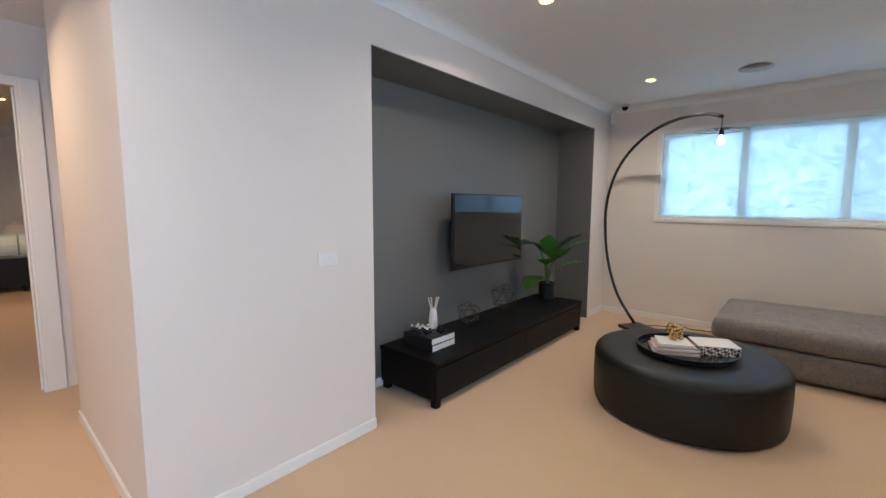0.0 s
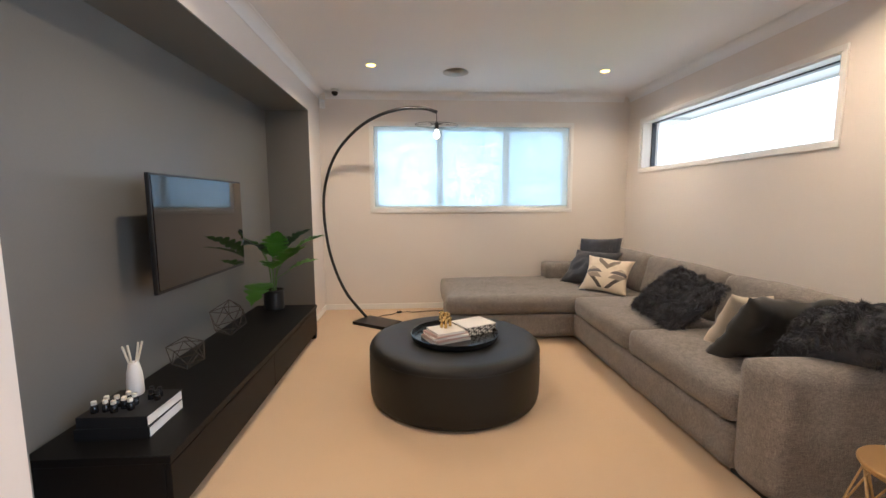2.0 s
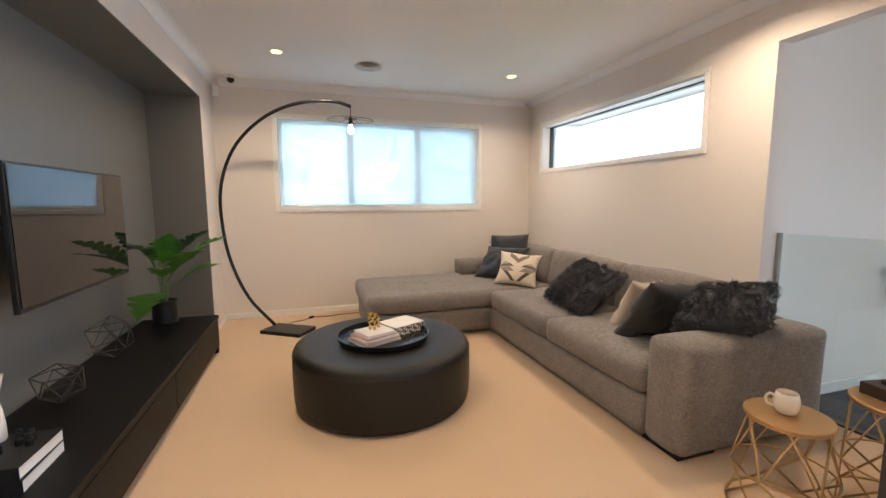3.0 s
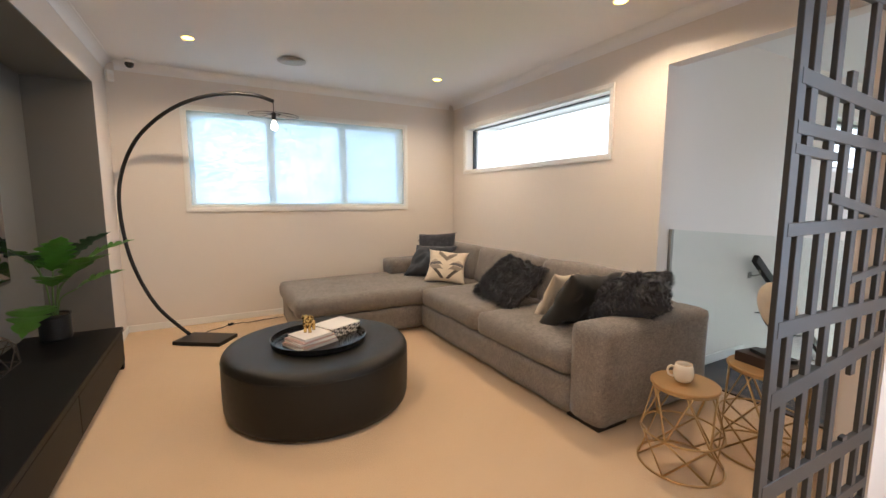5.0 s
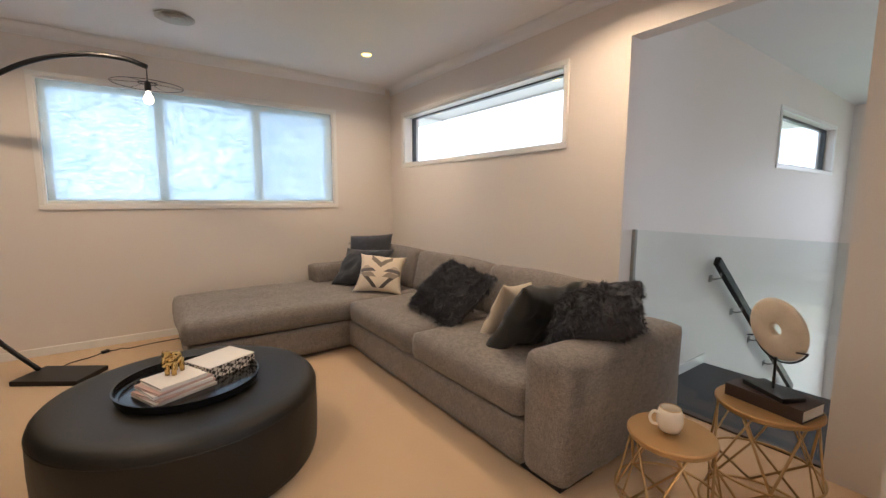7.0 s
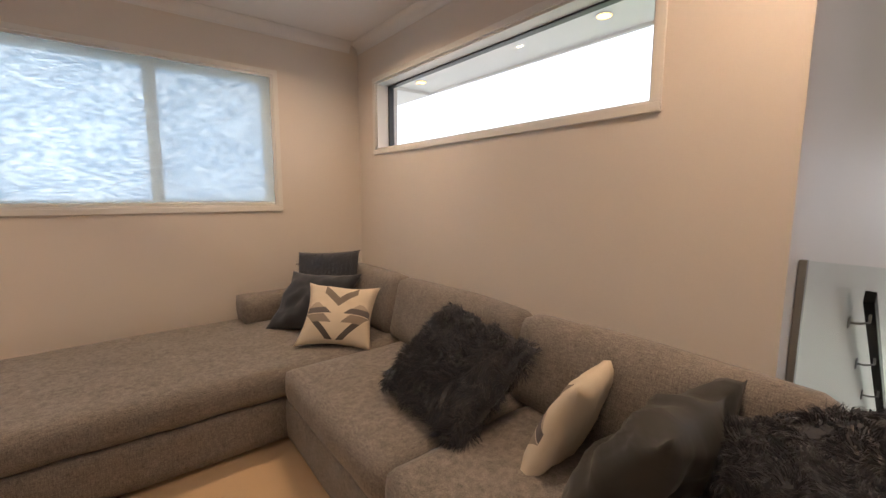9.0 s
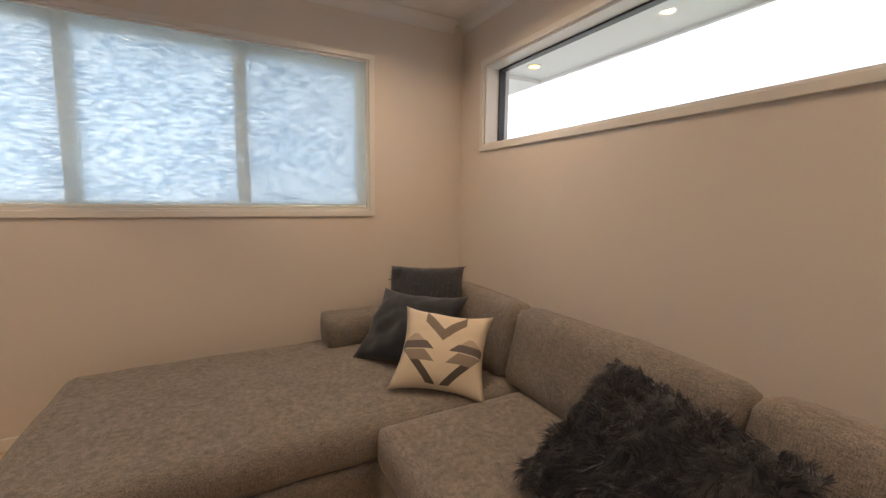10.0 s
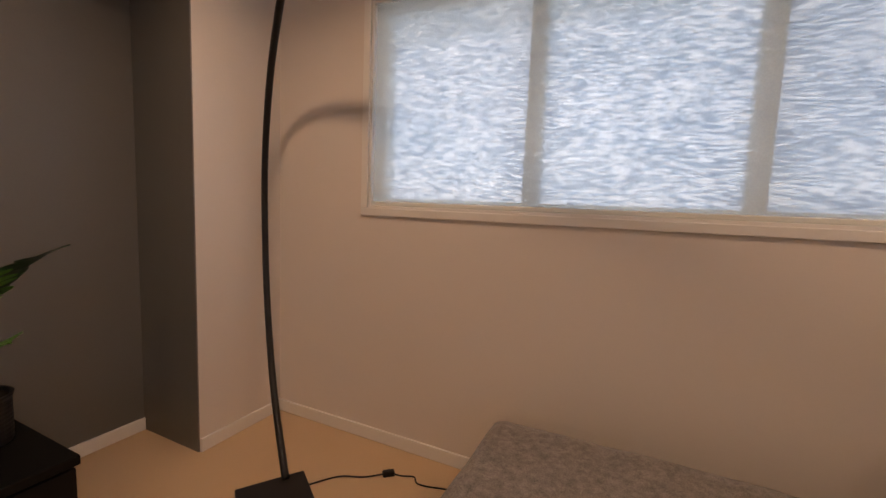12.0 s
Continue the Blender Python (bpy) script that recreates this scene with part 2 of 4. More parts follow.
def smooth_line(pts, steps=6):
    """Catmull-Rom points through the given ones."""
    pts = [Vector(p) for p in pts]
    ext = [2 * pts[0] - pts[1]] + pts + [2 * pts[-1] - pts[-2]]
    out = []
    for i in range(1, len(ext) - 2):
        p0, p1, p2, p3 = ext[i - 1:i + 3]
        for k in range(steps):
            t = k / steps
            out.append(0.5 * ((2 * p1) + (p2 - p0) * t + (2 * p0 - 5 * p1 + 4 * p2 - p3) * t * t + (3 * p1 - p0 - 3 * p2 + p3) * t ** 3))
    return out + [pts[-1]]


# ---- the setting ----
H = 2.57                       # ceiling
XW, XE, YN = -1.73, 1.98, 6.60  # room faces
RY0, RY1, RZ, RX = 2.76, 6.10, 2.265, -2.17  # recess
OY0, OY1, OZ = 2.50, 3.56, 2.26   # opening to the stair


def boxes(*rows):
    bm = bmesh.new()
    for r in rows:
        box(bm, *r)
    return bm


solid("floor", boxes((-10.0, 2.10, -1.6, 6.8, -0.25, 0.0)), M_CARPET, "beige cut-pile carpet over the whole upper floor", "carpet", "structure")
solid("ceiling", boxes((-10.0, 2.18, -1.6, 6.8, H, H + 0.2), (2.18, 7.65, -1.6, 3.72, H, H + 0.2)), M_CEIL, "flat white painted plasterboard ceiling", "ceiling", "structure")
solid("wall_west", boxes((-3.2, XW, 1.588, RY0, 0, H), (-2.5, XW, RY0, RY1, RZ, H), (-2.5, RX - 0.006, RY0, RY1, 0, RZ), (-2.5, XW, RY1, YN, 0, H)),
      M_WALL, "white painted wall with a deep television recess", "wall", "structure")
lining = solid("recess_lining", boxes((RX - 0.006, RX, RY0, RY1, 0, RZ)), M_DARK, "charcoal painted lining of the television recess", "wall", "structure")
part("side_lining", boxes((RX, XW - 0.001, RY1 - 0.006, RY1, 0, RZ)), M_DARK, lining)
part("side_lining", boxes((RX, XW - 0.001, RY0, RY0 + 0.006, 0, RZ)), M_DARK, lining)
part("top_lining", boxes((RX, XW - 0.001, RY0 + 0.006, RY1 - 0.006, RZ - 0.006, RZ)), M_DARK, lining)

# north wall with the frosted window
AX0, AX1, AZ0, AZ1 = -1.125, 1.255, 1.218, 2.208
solid("wall_north", boxes((-2.5, AX0, YN, 6.8, 0, H), (AX1, XE + 0.2, YN, 6.8, 0, H), (AX0, AX1, YN, 6.8, 0, AZ0), (AX0, AX1, YN, 6.8, AZ1, H)),
      M_WALL, "white painted end wall below and around a wide window", "wall", "structure")
# east wall with the high window, and the opening to the stair
BY0, BY1, BZ0, BZ1 = 4.045, 6.29, 1.675, 2.205
# the second opening, y -0.9 to 1.2, is unseen, added for that cool lamp
solid("wall_east", boxes((XE, 2.18, OY1, BY0, 0, H), (XE, 2.18, BY1, YN, 0, H), (XE, 2.18, BY0, BY1, 0, BZ0), (XE, 2.18, BY0, BY1, BZ1, H),
                         (XE, 2.10, OY0, OY1, OZ, H), (XE, 2.10, 1.2, OY0, 0, H), (XE, 2.10, -0.9, 1.2, OZ, H), (XE, 2.10, -1.6, -0.9, 0, H)),
      M_WALL, "white painted side wall behind the sofa with a stair opening", "wall", "structure")
solid("wall_nib", boxes((1.20, XE, 2.13, 2.24, 0, H)), M_WALL, "short white painted return wall beside the metal screen", "wall", "structure")
solid("wall_south", boxes((-10.0, 2.10, -1.75, -1.6, 0, H)), M_WALL, "plain white painted wall behind the walkway", "wall", "structure")


def trim_frame(name, plane, a0, a1, z0, z1, face, width, proud, label):
    """Four mitred boards round an opening in an x or y plane."""
    root = tagged(new(name), label, "window trim", "", "structure")
    for nm, r in (("top_board", (a0 - width, a1 + width, z1, z1 + width)), ("bottom_board", (a0 - width, a1 + width, z0 - width, z0)),
                  ("side_board", (a0 - width, a0, z0, z1)), ("side_board", (a1, a1 + width, z0, z1))):
        if plane == "y":
            bm = rbox(r[0], r[1], face - proud, face, r[2], r[3], 0.003)
        else:
            bm = rbox(face - proud, face, r[0], r[1], r[2], r[3], 0.003)
        part(nm, bm, M_TRIM, root)
    return root


trim_frame("window_trim_north", "y", AX0, AX1, AZ0, AZ1, YN, 0.038, 0.014, "white gloss painted timber architrave round the frosted window")
trim_frame("window_trim_east", "x", BY0, BY1, BZ0, BZ1, XE, 0.040, 0.014, "white gloss painted timber architrave round the high window")

# frosted sliding window
win = tagged(new("window_1"), "wide three-pane frosted window in a pale aluminium frame", "window", "", "structure")
GY = 6.70
for nm, r in (("sill", (AX0, AX1, YN, GY - 0.03, AZ0 - 0.001, AZ0 + 0.012)), ("head", (AX0, AX1, YN, GY - 0.03, AZ1 - 0.012, AZ1 + 0.001)),
              ("reveal", (AX0 - 0.001, AX0 + 0.012, YN, GY - 0.03, AZ0 + 0.012, AZ1 - 0.012)), ("reveal", (AX1 - 0.012, AX1 + 0.001, YN, GY - 0.03, AZ0 + 0.012, AZ1 - 0.012))):
    part(nm, boxes(r), M_TRIM, win)
for nm, r in (("frame_bottom", (AX0, AX1, GY - 0.03, GY + 0.05, AZ0, AZ0 + 0.05)), ("frame_top", (AX0, AX1, GY - 0.03, GY + 0.05, AZ1 - 0.05, AZ1)),
              ("frame_side", (AX0, AX0 + 0.055, GY - 0.03, GY + 0.05, AZ0 + 0.05, AZ1 - 0.05)), ("frame_side", (AX1 - 0.06, AX1, GY - 0.03, GY + 0.05, AZ0 + 0.05, AZ1 - 0.05)),
              ("mullion", (-0.362, -0.292, GY - 0.022, GY + 0.05, AZ0 + 0.05, AZ1 - 0.05)), ("mullion", (0.451, 0.521, GY - 0.022, GY + 0.05, AZ0 + 0.05, AZ1 - 0.05))):
    part(nm, rbox(*r, 0.003), M_FRAME, win)
for a, b in ((AX0 + 0.055, -0.362), (-0.292, 0.451), (0.521, AX1 - 0.06)):
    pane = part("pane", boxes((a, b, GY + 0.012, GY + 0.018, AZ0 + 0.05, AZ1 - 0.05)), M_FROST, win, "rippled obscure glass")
    pane.visible_shadow = False

# sheer roller blind drawn down over the frosted window
M_SHEER = bpy.data.materials.new("sheer blind cloth")
M_SHEER.use_nodes = True
sn, sl_ = M_SHEER.node_tree.nodes, M_SHEER.node_tree.links
s_t = sn.new("ShaderNodeBsdfTransparent")
s_l = sn.new("ShaderNodeBsdfTranslucent"); s_l.inputs[0].default_value = (0.84, 0.90, 0.87, 1)
s_d = sn.new("ShaderNodeBsdfDiffuse"); s_d.inputs[0].default_value = (0.75, 0.78, 0.74, 1)
s_1 = sn.new("ShaderNodeMixShader"); s_1.inputs[0].default_value = 0.25
s_2 = sn.new("ShaderNodeMixShader")
s_n = sn.new("ShaderNodeTexNoise"); s_n.inputs["Scale"].default_value = 160
s_c = sn.new("ShaderNodeTexCoord")
s_r = sn.new("ShaderNodeMapRange"); s_r.inputs[3].default_value, s_r.inputs[4].default_value = 0.36, 0.43
sl_.new(s_c.outputs["Object"], s_n.inputs[0]); sl_.new(s_n.outputs["Fac"], s_r.inputs[0]); sl_.new(s_r.outputs[0], s_2.inputs[0])
sl_.new(s_l.outputs[0], s_1.inputs[1]); sl_.new(s_d.outputs[0], s_1.inputs[2])
sl_.new(s_t.outputs[0], s_2.inputs[1]); sl_.new(s_1.outputs[0], s_2.inputs[2])
sl_.new(s_2.outputs[0], sn["Material Output"].inputs[0])
blind_n = tagged(new("roller_blind"), "sheer white roller blind lowered over the frosted window", "blind")
part("cloth", boxes((AX0 + 0.016, AX1 - 0.016, GY - 0.0835, GY - 0.0825, AZ0 + 0.03, AZ1 - 0.014)), M_SHEER, blind_n, "sheer white cloth")
part("bottom_rail", rbox(AX0 + 0.015, AX1 - 0.015, GY - 0.092, GY - 0.074, AZ0 + 0.0135, AZ0 + 0.034, 0.004), M_FRAME, blind_n, "slim bottom rail")

# high clear window
win = tagged(new("window_2"), "long high clear window in a dark aluminium frame", "window", "", "structure")
GX = 2.105
for nm, r in (("sill", (XE, GX - 0.02, BY0, BY1, BZ0 - 0.001, BZ0 + 0.012)), ("head", (XE, GX - 0.02, BY0, BY1, BZ1 - 0.012, BZ1 + 0.001)),
              ("reveal", (XE, GX - 0.02, BY0 - 0.001, BY0 + 0.012, BZ0 + 0.012, BZ1 - 0.012)), ("reveal", (XE, GX - 0.02, BY1 - 0.012, BY1 + 0.001, BZ0 + 0.012, BZ1 - 0.012))):
    part(nm, boxes(r), M_TRIM, win)
for nm, r in (("frame_bottom", (GX - 0.02, GX + 0.03, BY0, BY1, BZ0, BZ0 + 0.02)), ("frame_top", (GX - 0.02, GX + 0.03, BY0, BY1, BZ1 - 0.022, BZ1)),
              ("frame_side", (GX - 0.02, GX + 0.03, BY0, BY0 + 0.03, BZ0 + 0.02, BZ1 - 0.022)), ("frame_side", (GX - 0.02, GX + 0.03, BY1 - 0.024, BY1, BZ0 + 0.02, BZ1 - 0.022))):
    part(nm, rbox(*r, 0.003), M_FRAMEDK, win)
pane = part("pane", boxes((GX, GX + 0.005, BY0 + 0.03, BY1 - 0.024, BZ0 + 0.02, BZ1 - 0.022)), M_GLASS, win)
pane.visible_shadow = False
solid("eave", boxes((2.18, 2.92, 3.8, 8.0, 2.36, 2.40), (2.90, 2.93, 3.8, 8.0, 2.34, 2.55)), M_TRIM, "white painted roof eave outside the high window", "eave", "structure")
solid("eave_north", boxes((-2.6, 2.9, 6.802, 7.42, 2.33, 2.37)), M_TRIM, "white painted roof eave outside the frosted window", "eave", "structure")


def cornice(name, a, b, inward, size=0.075):
    """A coved moulding from a to b along the ceiling line; inward is the way off the wall."""
    bm = bmesh.new()
    a, b, w = Vector((*a, H)), Vector((*b, H)), Vector((*inward, 0))
    prof = [(0.0, 0.0), (0.0, -size), (0.003, -size)]
    for k in range(1, 7):
        t = k / 7 * math.pi / 2
        prof.append((size - (size - 0.003) * math.cos(t), -size + (size - 0.003) * math.sin(t)))
    prof += [(size, -0.003), (size, 0.0)]
    rows = [[bm.verts.new(p + w * (u + 0.001) + Vector((0, 0, v - 0.001))) for u, v in prof] for p in (a, b)]
    for i in range(len(prof)):
        j = (i + 1) % len(prof)
        bm.faces.new((rows[0][i], rows[0][j], rows[1][j], rows[1][i]))
    bm.faces.new(rows[0]); bm.faces.new(rows[1][::-1])
    return solid(name, bm, M_CEIL, "white coved plaster cornice along the ceiling", "cornice", "structure")


cornice("cornice_west", (XW, 1.588), (XW, YN), (1, 0))
cornice("cornice_north", (XW + 0.077, YN), (XE - 0.077, YN), (0, -1))
cornice("cornice_east", (XE, YN), (XE, 2.24), (-1, 0))


def baseboard(name, x0, x1, y0, y1):
    return solid(name, rbox(x0, x1, y0, y1, 0.0, 0.068, 0.004), M_TRIM, "low white painted timber skirting board", "skirting", "structure")


baseboard("baseboard_west", XW, XW + 0.013, 1.575, RY0)
baseboard("baseboard_west_end", XW, XW + 0.013, RY1, YN - 0.013)
baseboard("baseboard_recess", RX, RX + 0.013, RY0 + 0.006, RY1 - 0.006)
baseboard("baseboard_north", XW, XE, YN - 0.013, YN)
baseboard("baseboard_east", XE - 0.013, XE, OY1, YN - 0.013)
baseboard("baseboard_hall", -3.2, XW, 1.575, 1.588)

# hall end and the bedroom beyond
solid("wall_hall_end", boxes((-4.02, -3.9, 1.50, 3.0, 0, H), (-4.02, -3.9, 0.55, 1.50, 2.15, H), (-4.02, -3.9, -1.6, 0.55, 0, H), (-3.9, -3.2, 2.9, 3.0, 0, H)),
      M_WALL, "cream painted hall wall with a bedroom doorway", "wall", "structure")
door = tagged(new("door_1"), "open bedroom doorway with painted timber casing", "doorway", "", "structure")
for nm, r in (("casing", (-3.9, -3.88, 1.50, 1.61, 0, 2.21)), ("stop", (-3.98, -3.955, 1.475, 1.485, 0, 2.15)), ("jamb", (-4.03, -3.885, 1.485, 1.50, 0, 2.15)), ("head_casing", (-3.9, -3.885, 0.49, 1.50, 2.15, 2.21))):
    part(nm, rbox(*r, 0.003), M_TRIM, door)
solid("wall_bedroom", boxes((-9.6, -9.4, -1.6, 4.0, 0, H), (-9.4, -4.02, 3.9, 4.0, 0, H)), M_WALL, "cream painted bedroom walls", "wall", "structure")

# stair void
solid("wall_stair_north", boxes((2.18, 4.68, OY1, 3.72, -2.9, H), (4.68, 6.65, OY1, 3.72, -2.9, 1.64), (4.68, 6.65, OY1, 3.72, 2.16, H), (6.65, 7.5, OY1, 3.72, -2.9, H)),
      M_WALL, "white painted stairwell wall with a small high window", "wall", "structure")
solid("wall_stair_far", boxes((7.5, 7.65, 3.1, OY1, -2.9, H), (7.5, 7.65, -1.6, 1.6, -2.9, H), (7.5, 7.65, 1.6, 3.1, 1.95, H), (7.5, 7.65, 1.6, 3.1, -0.28, 0.72), (7.5, 7.65, 1.6, 3.1, -2.9, -2.1)),
      M_WALL, "white painted far stairwell wall with two windows", "wall", "structure")
# the hole from x 3.4 to 5.4 is added, out of view, to admit light
solid("wall_stair_south", boxes((2.10, 3.4, -1.75, -1.6, -2.9, H), (5.4, 7.5, -1.75, -1.6, -2.9, H), (3.4, 5.4, -1.75, -1.6, -2.9, 0.6), (3.4, 5.4, -1.75, -1.6, 2.0, H), (2.0, 2.10, -1.6, OY1, -2.9, -0.25)), M_WALL, "white painted stairwell side walls", "wall", "structure")
solid("floor_lower", boxes((2.0, 7.65, -1.75, 3.72, -3.0, -2.9)), M_TILE, "glossy grey tiled floor of the storey below", "floor", "structure")

# ---- sofa ----
def soft_box(x0, x1, y0, y1, z0, z1, edge=0.035, puff=0.02, res=0.07):
    """An upholstered block: rounded edges and gently crowned faces."""
    bm = bmesh.new()
    nx, ny, nz = (max(2, int((b - a) / res)) for a, b in ((x0, x1), (y0, y1), (z0, z1)))
    c = Vector(((x0 + x1) / 2, (y0 + y1) / 2, (z0 + z1) / 2))
    h = Vector(((x1 - x0) / 2, (y1 - y0) / 2, (z1 - z0) / 2))
    seen = {}

    def vert(i, j, k):
        key = (i, j, k)
        if key not in seen:
            p = Vector((2 * i / nx - 1, 2 * j / ny - 1, 2 * k / nz - 1))
            q = Vector((p.x * h.x, p.y * h.y, p.z * h.z))
            core = Vector([max(-(h[a] - edge), min(h[a] - edge, q[a])) for a in range(3)])
            d = q - core
            if d.length > 1e-6:
                q = core + d.normalized() * min(d.length, edge)
            for a in range(3):
                b, e = (a + 1) % 3, (a + 2) % 3
                if abs(p[a]) > 0.999:
                    q[a] += math.copysign(puff * (1 - p[b] ** 2) * (1 - p[e] ** 2), p[a])
            q += Vector((noise.noise(q * 5 + c), noise.noise(q * 5 + c + Vector((7, 0, 0))), noise.noise(q * 5 + c + Vector((0, 9, 0))))) * 0.007
            seen[key] = bm.verts.new(c + q)
        return seen[key]

    def face(a, b, d, e):
        try:
            bm.faces.new((vert(*a), vert(*b), vert(*d), vert(*e)))
        except ValueError:
            pass
    for i in range(nx):
        for j in range(ny):
            for k in (0, nz):
                face((i, j, k), (i + 1, j, k), (i + 1, j + 1, k), (i, j + 1, k))
    for i in range(nx):
        for k in range(nz):
            for j in (0, ny):
                face((i, j, k), (i + 1, j, k), (i + 1, j, k + 1), (i, j, k + 1))
    for j in range(ny):
        for k in range(nz):
            for i in (0, nx):
                face((i, j, k), (i, j + 1, k), (i, j + 1, k + 1), (i, j, k + 1))
    return bm


def sofa_part(name, parent, dims, edge=0.03, puff=0.0, label=""):
    return part(name, soft_box(*dims, edge=edge, puff=puff, res=0.05), M_SOFA, parent, label, smooth=True)


sofa = thing("corner_sofa", pose(0, 0, 0), "grey woven fabric corner sofa with a chaise along the window wall", "sofa")
sofa_part("base", sofa, (0.862, 1.93, 3.33, 5.34, 0.03, 0.25), 0.015)
sofa_part("chaise_base", sofa, (-0.31, 1.93, 5.31, 6.42, 0.03, 0.25), 0.015)
sofa_part("arm", sofa, (0.865, 1.89, 3.09, 3.335, 0.03, 0.605), 0.045, 0.006)
sofa_part("seat_cushion", sofa, (0.845, 1.62, 3.34, 4.295, 0.255, 0.43), 0.04, 0.012)
sofa_part("seat_cushion", sofa, (0.845, 1.62, 4.30, 5.29, 0.255, 0.43), 0.04, 0.012)
sofa_part("chaise_cushion", sofa, (-0.345, 1.62, 5.295, 6.40, 0.255, 0.425), 0.045, 0.012)
sofa_part("end_arm", sofa, (0.87, 1.93, 6.18, 6.44, 0.40, 0.595), 0.03, 0.003)
sofa_part("back_frame", sofa, (1.72, 1.94, 3.335, 6.44, 0.255, 0.60), 0.04)
for y0, y1 in ((3.345, 4.385), (4.39, 5.395), (5.40, 6.17)):
    bm = soft_box(-0.095, 0.095, y0, y1, 0.0, 0.385, edge=0.055, puff=0.014, res=0.05)
    ob = part("back_cushion", bm, M_SOFA, sofa, smooth=True)
    ob.matrix_basis = Matrix.Translation((1.60, 0, 0.405)) @ pose(0, 0, 0, 0, 13, 0)
for fx, fy in ((0.905, 3.13), (1.78, 3.12), (1.78, 6.30), (-0.26, 5.38), (-0.26, 6.32)):
    part("foot", rbox(fx, fx + (0.24 if fx < 1 and fx > 0 else 0.12), fy, fy + (0.24 if fx < 1 and fx > 0 else 0.07), 0.0, 0.038, 0.003), M_BLACK, sofa, "black block foot")

# ---- ottoman and tray ----
ott = thing("ottoman", pose(-0.36, 4.335, 0), "large round charcoal leather ottoman on the carpet", "ottoman")
part("body", lathe(bmesh.new(), [(0.52, 0.012), (0.566, 0.02), (0.574, 0.05), (0.577, 0.12), (0.579, 0.2), (0.578, 0.28), (0.577, 0.325), (0.575, 0.347), (0.568, 0.364), (0.556, 0.377), (0.535, 0.385), (0.50, 0.388), (0.40, 0.389), (0.2, 0.390), (0.02, 0.391)], 96), M_OTTO, ott, smooth=True)
part("piping", tube(bmesh.new(), circle(0.5765, 0.336, 96), 0.002, 6, True), M_OTTO, ott, smooth=True)

# ---- TV unit ----
cab = thing("tv_cabinet", pose(0, 0, 0), "long low black timber television cabinet in the recess", "cabinet")
CX0, CX1, CY0, CY1, CZ = -2.15, -1.585, 3.16, 5.57, 0.325
part("top", rbox(CX0, CX1, CY0, CY1, CZ - 0.035, CZ, 0.004), M_BLACKWOOD, cab)
part("carcass", rbox(CX0, CX1 - 0.03, CY0 + 0.01, CY1 - 0.01, 0.05, CZ - 0.035, 0.003), M_BLACKWOOD, cab)
for k in range(2):
    d = (CY1 - CY0 - 0.02) / 2
    part("drawer_front", rbox(CX1 - 0.029, CX1 - 0.006, CY0 + 0.012 + k * d, CY0 + 0.008 + (k + 1) * d, 0.055, CZ - 0.045, 0.003), M_BLACKWOOD, cab)
for fx in (CX0 + 0.02, CX1 - 0.06):
    for fy in (CY0 + 0.01, CY1 - 0.06):
        part("foot", rbox(fx, fx + 0.05, fy, fy + 0.05, 0.0, 0.05, 0.003), M_BLACKWOOD, cab)
tv = thing("television", pose(0, 0, 0), "wall-mounted flat black television switched off", "television")
part("body", rbox(-1.978, -1.955, 3.775, 4.865, 0.83, 1.465, 0.004), M_BLACK, tv)
part("rear_housing", rbox(-2.01, -1.978, 3.95, 4.69, 0.87, 1.25, 0.012), M_BLACK, tv)
part("screen", rbox(-1.9555, -1.951, 3.787, 4.853, 0.85, 1.453, 0.001), M_SCREEN, tv, "glossy black screen")
part("bracket", rbox(-2.165, -2.01, 4.12, 4.52, 1.0, 1.3, 0.01), M_BLACK, tv)

# ---- arc lamp ----
AB, AU = Vector((-1.645, 6.425, 0)), Vector((0.829, -0.559, 0))
lamp = thing("arc_floor_lamp", pose(0, 0, 0), "tall black arc floor lamp bending over the room", "floor lamp")
ARC = [(0.56, 0.035), (0.40, 0.16), (0.26, 0.29), (0.13, 0.49), (0.02, 0.76), (-0.035, 1.06), (-0.04, 1.34), (0.02, 1.58), (0.15, 1.81), (0.33, 1.98), (0.57, 2.12), (0.83, 2.20), (1.10, 2.225), (1.34, 2.20), (1.485, 2.15)]
part("stem", tube(bmesh.new(), smooth_line([AB + AU * s + Vector((0, 0, z)) for s, z in ARC], 5), 0.0165, 10), M_BLACK, lamp, smooth=True)
base = part("base_plate", rbox(-0.225, 0.225, -0.14, 0.14, 0.0, 0.035, 0.004), M_BLACK, lamp)
base.matrix_basis = pose(-1.05, 5.955, 0.0, 0, 0, -34)

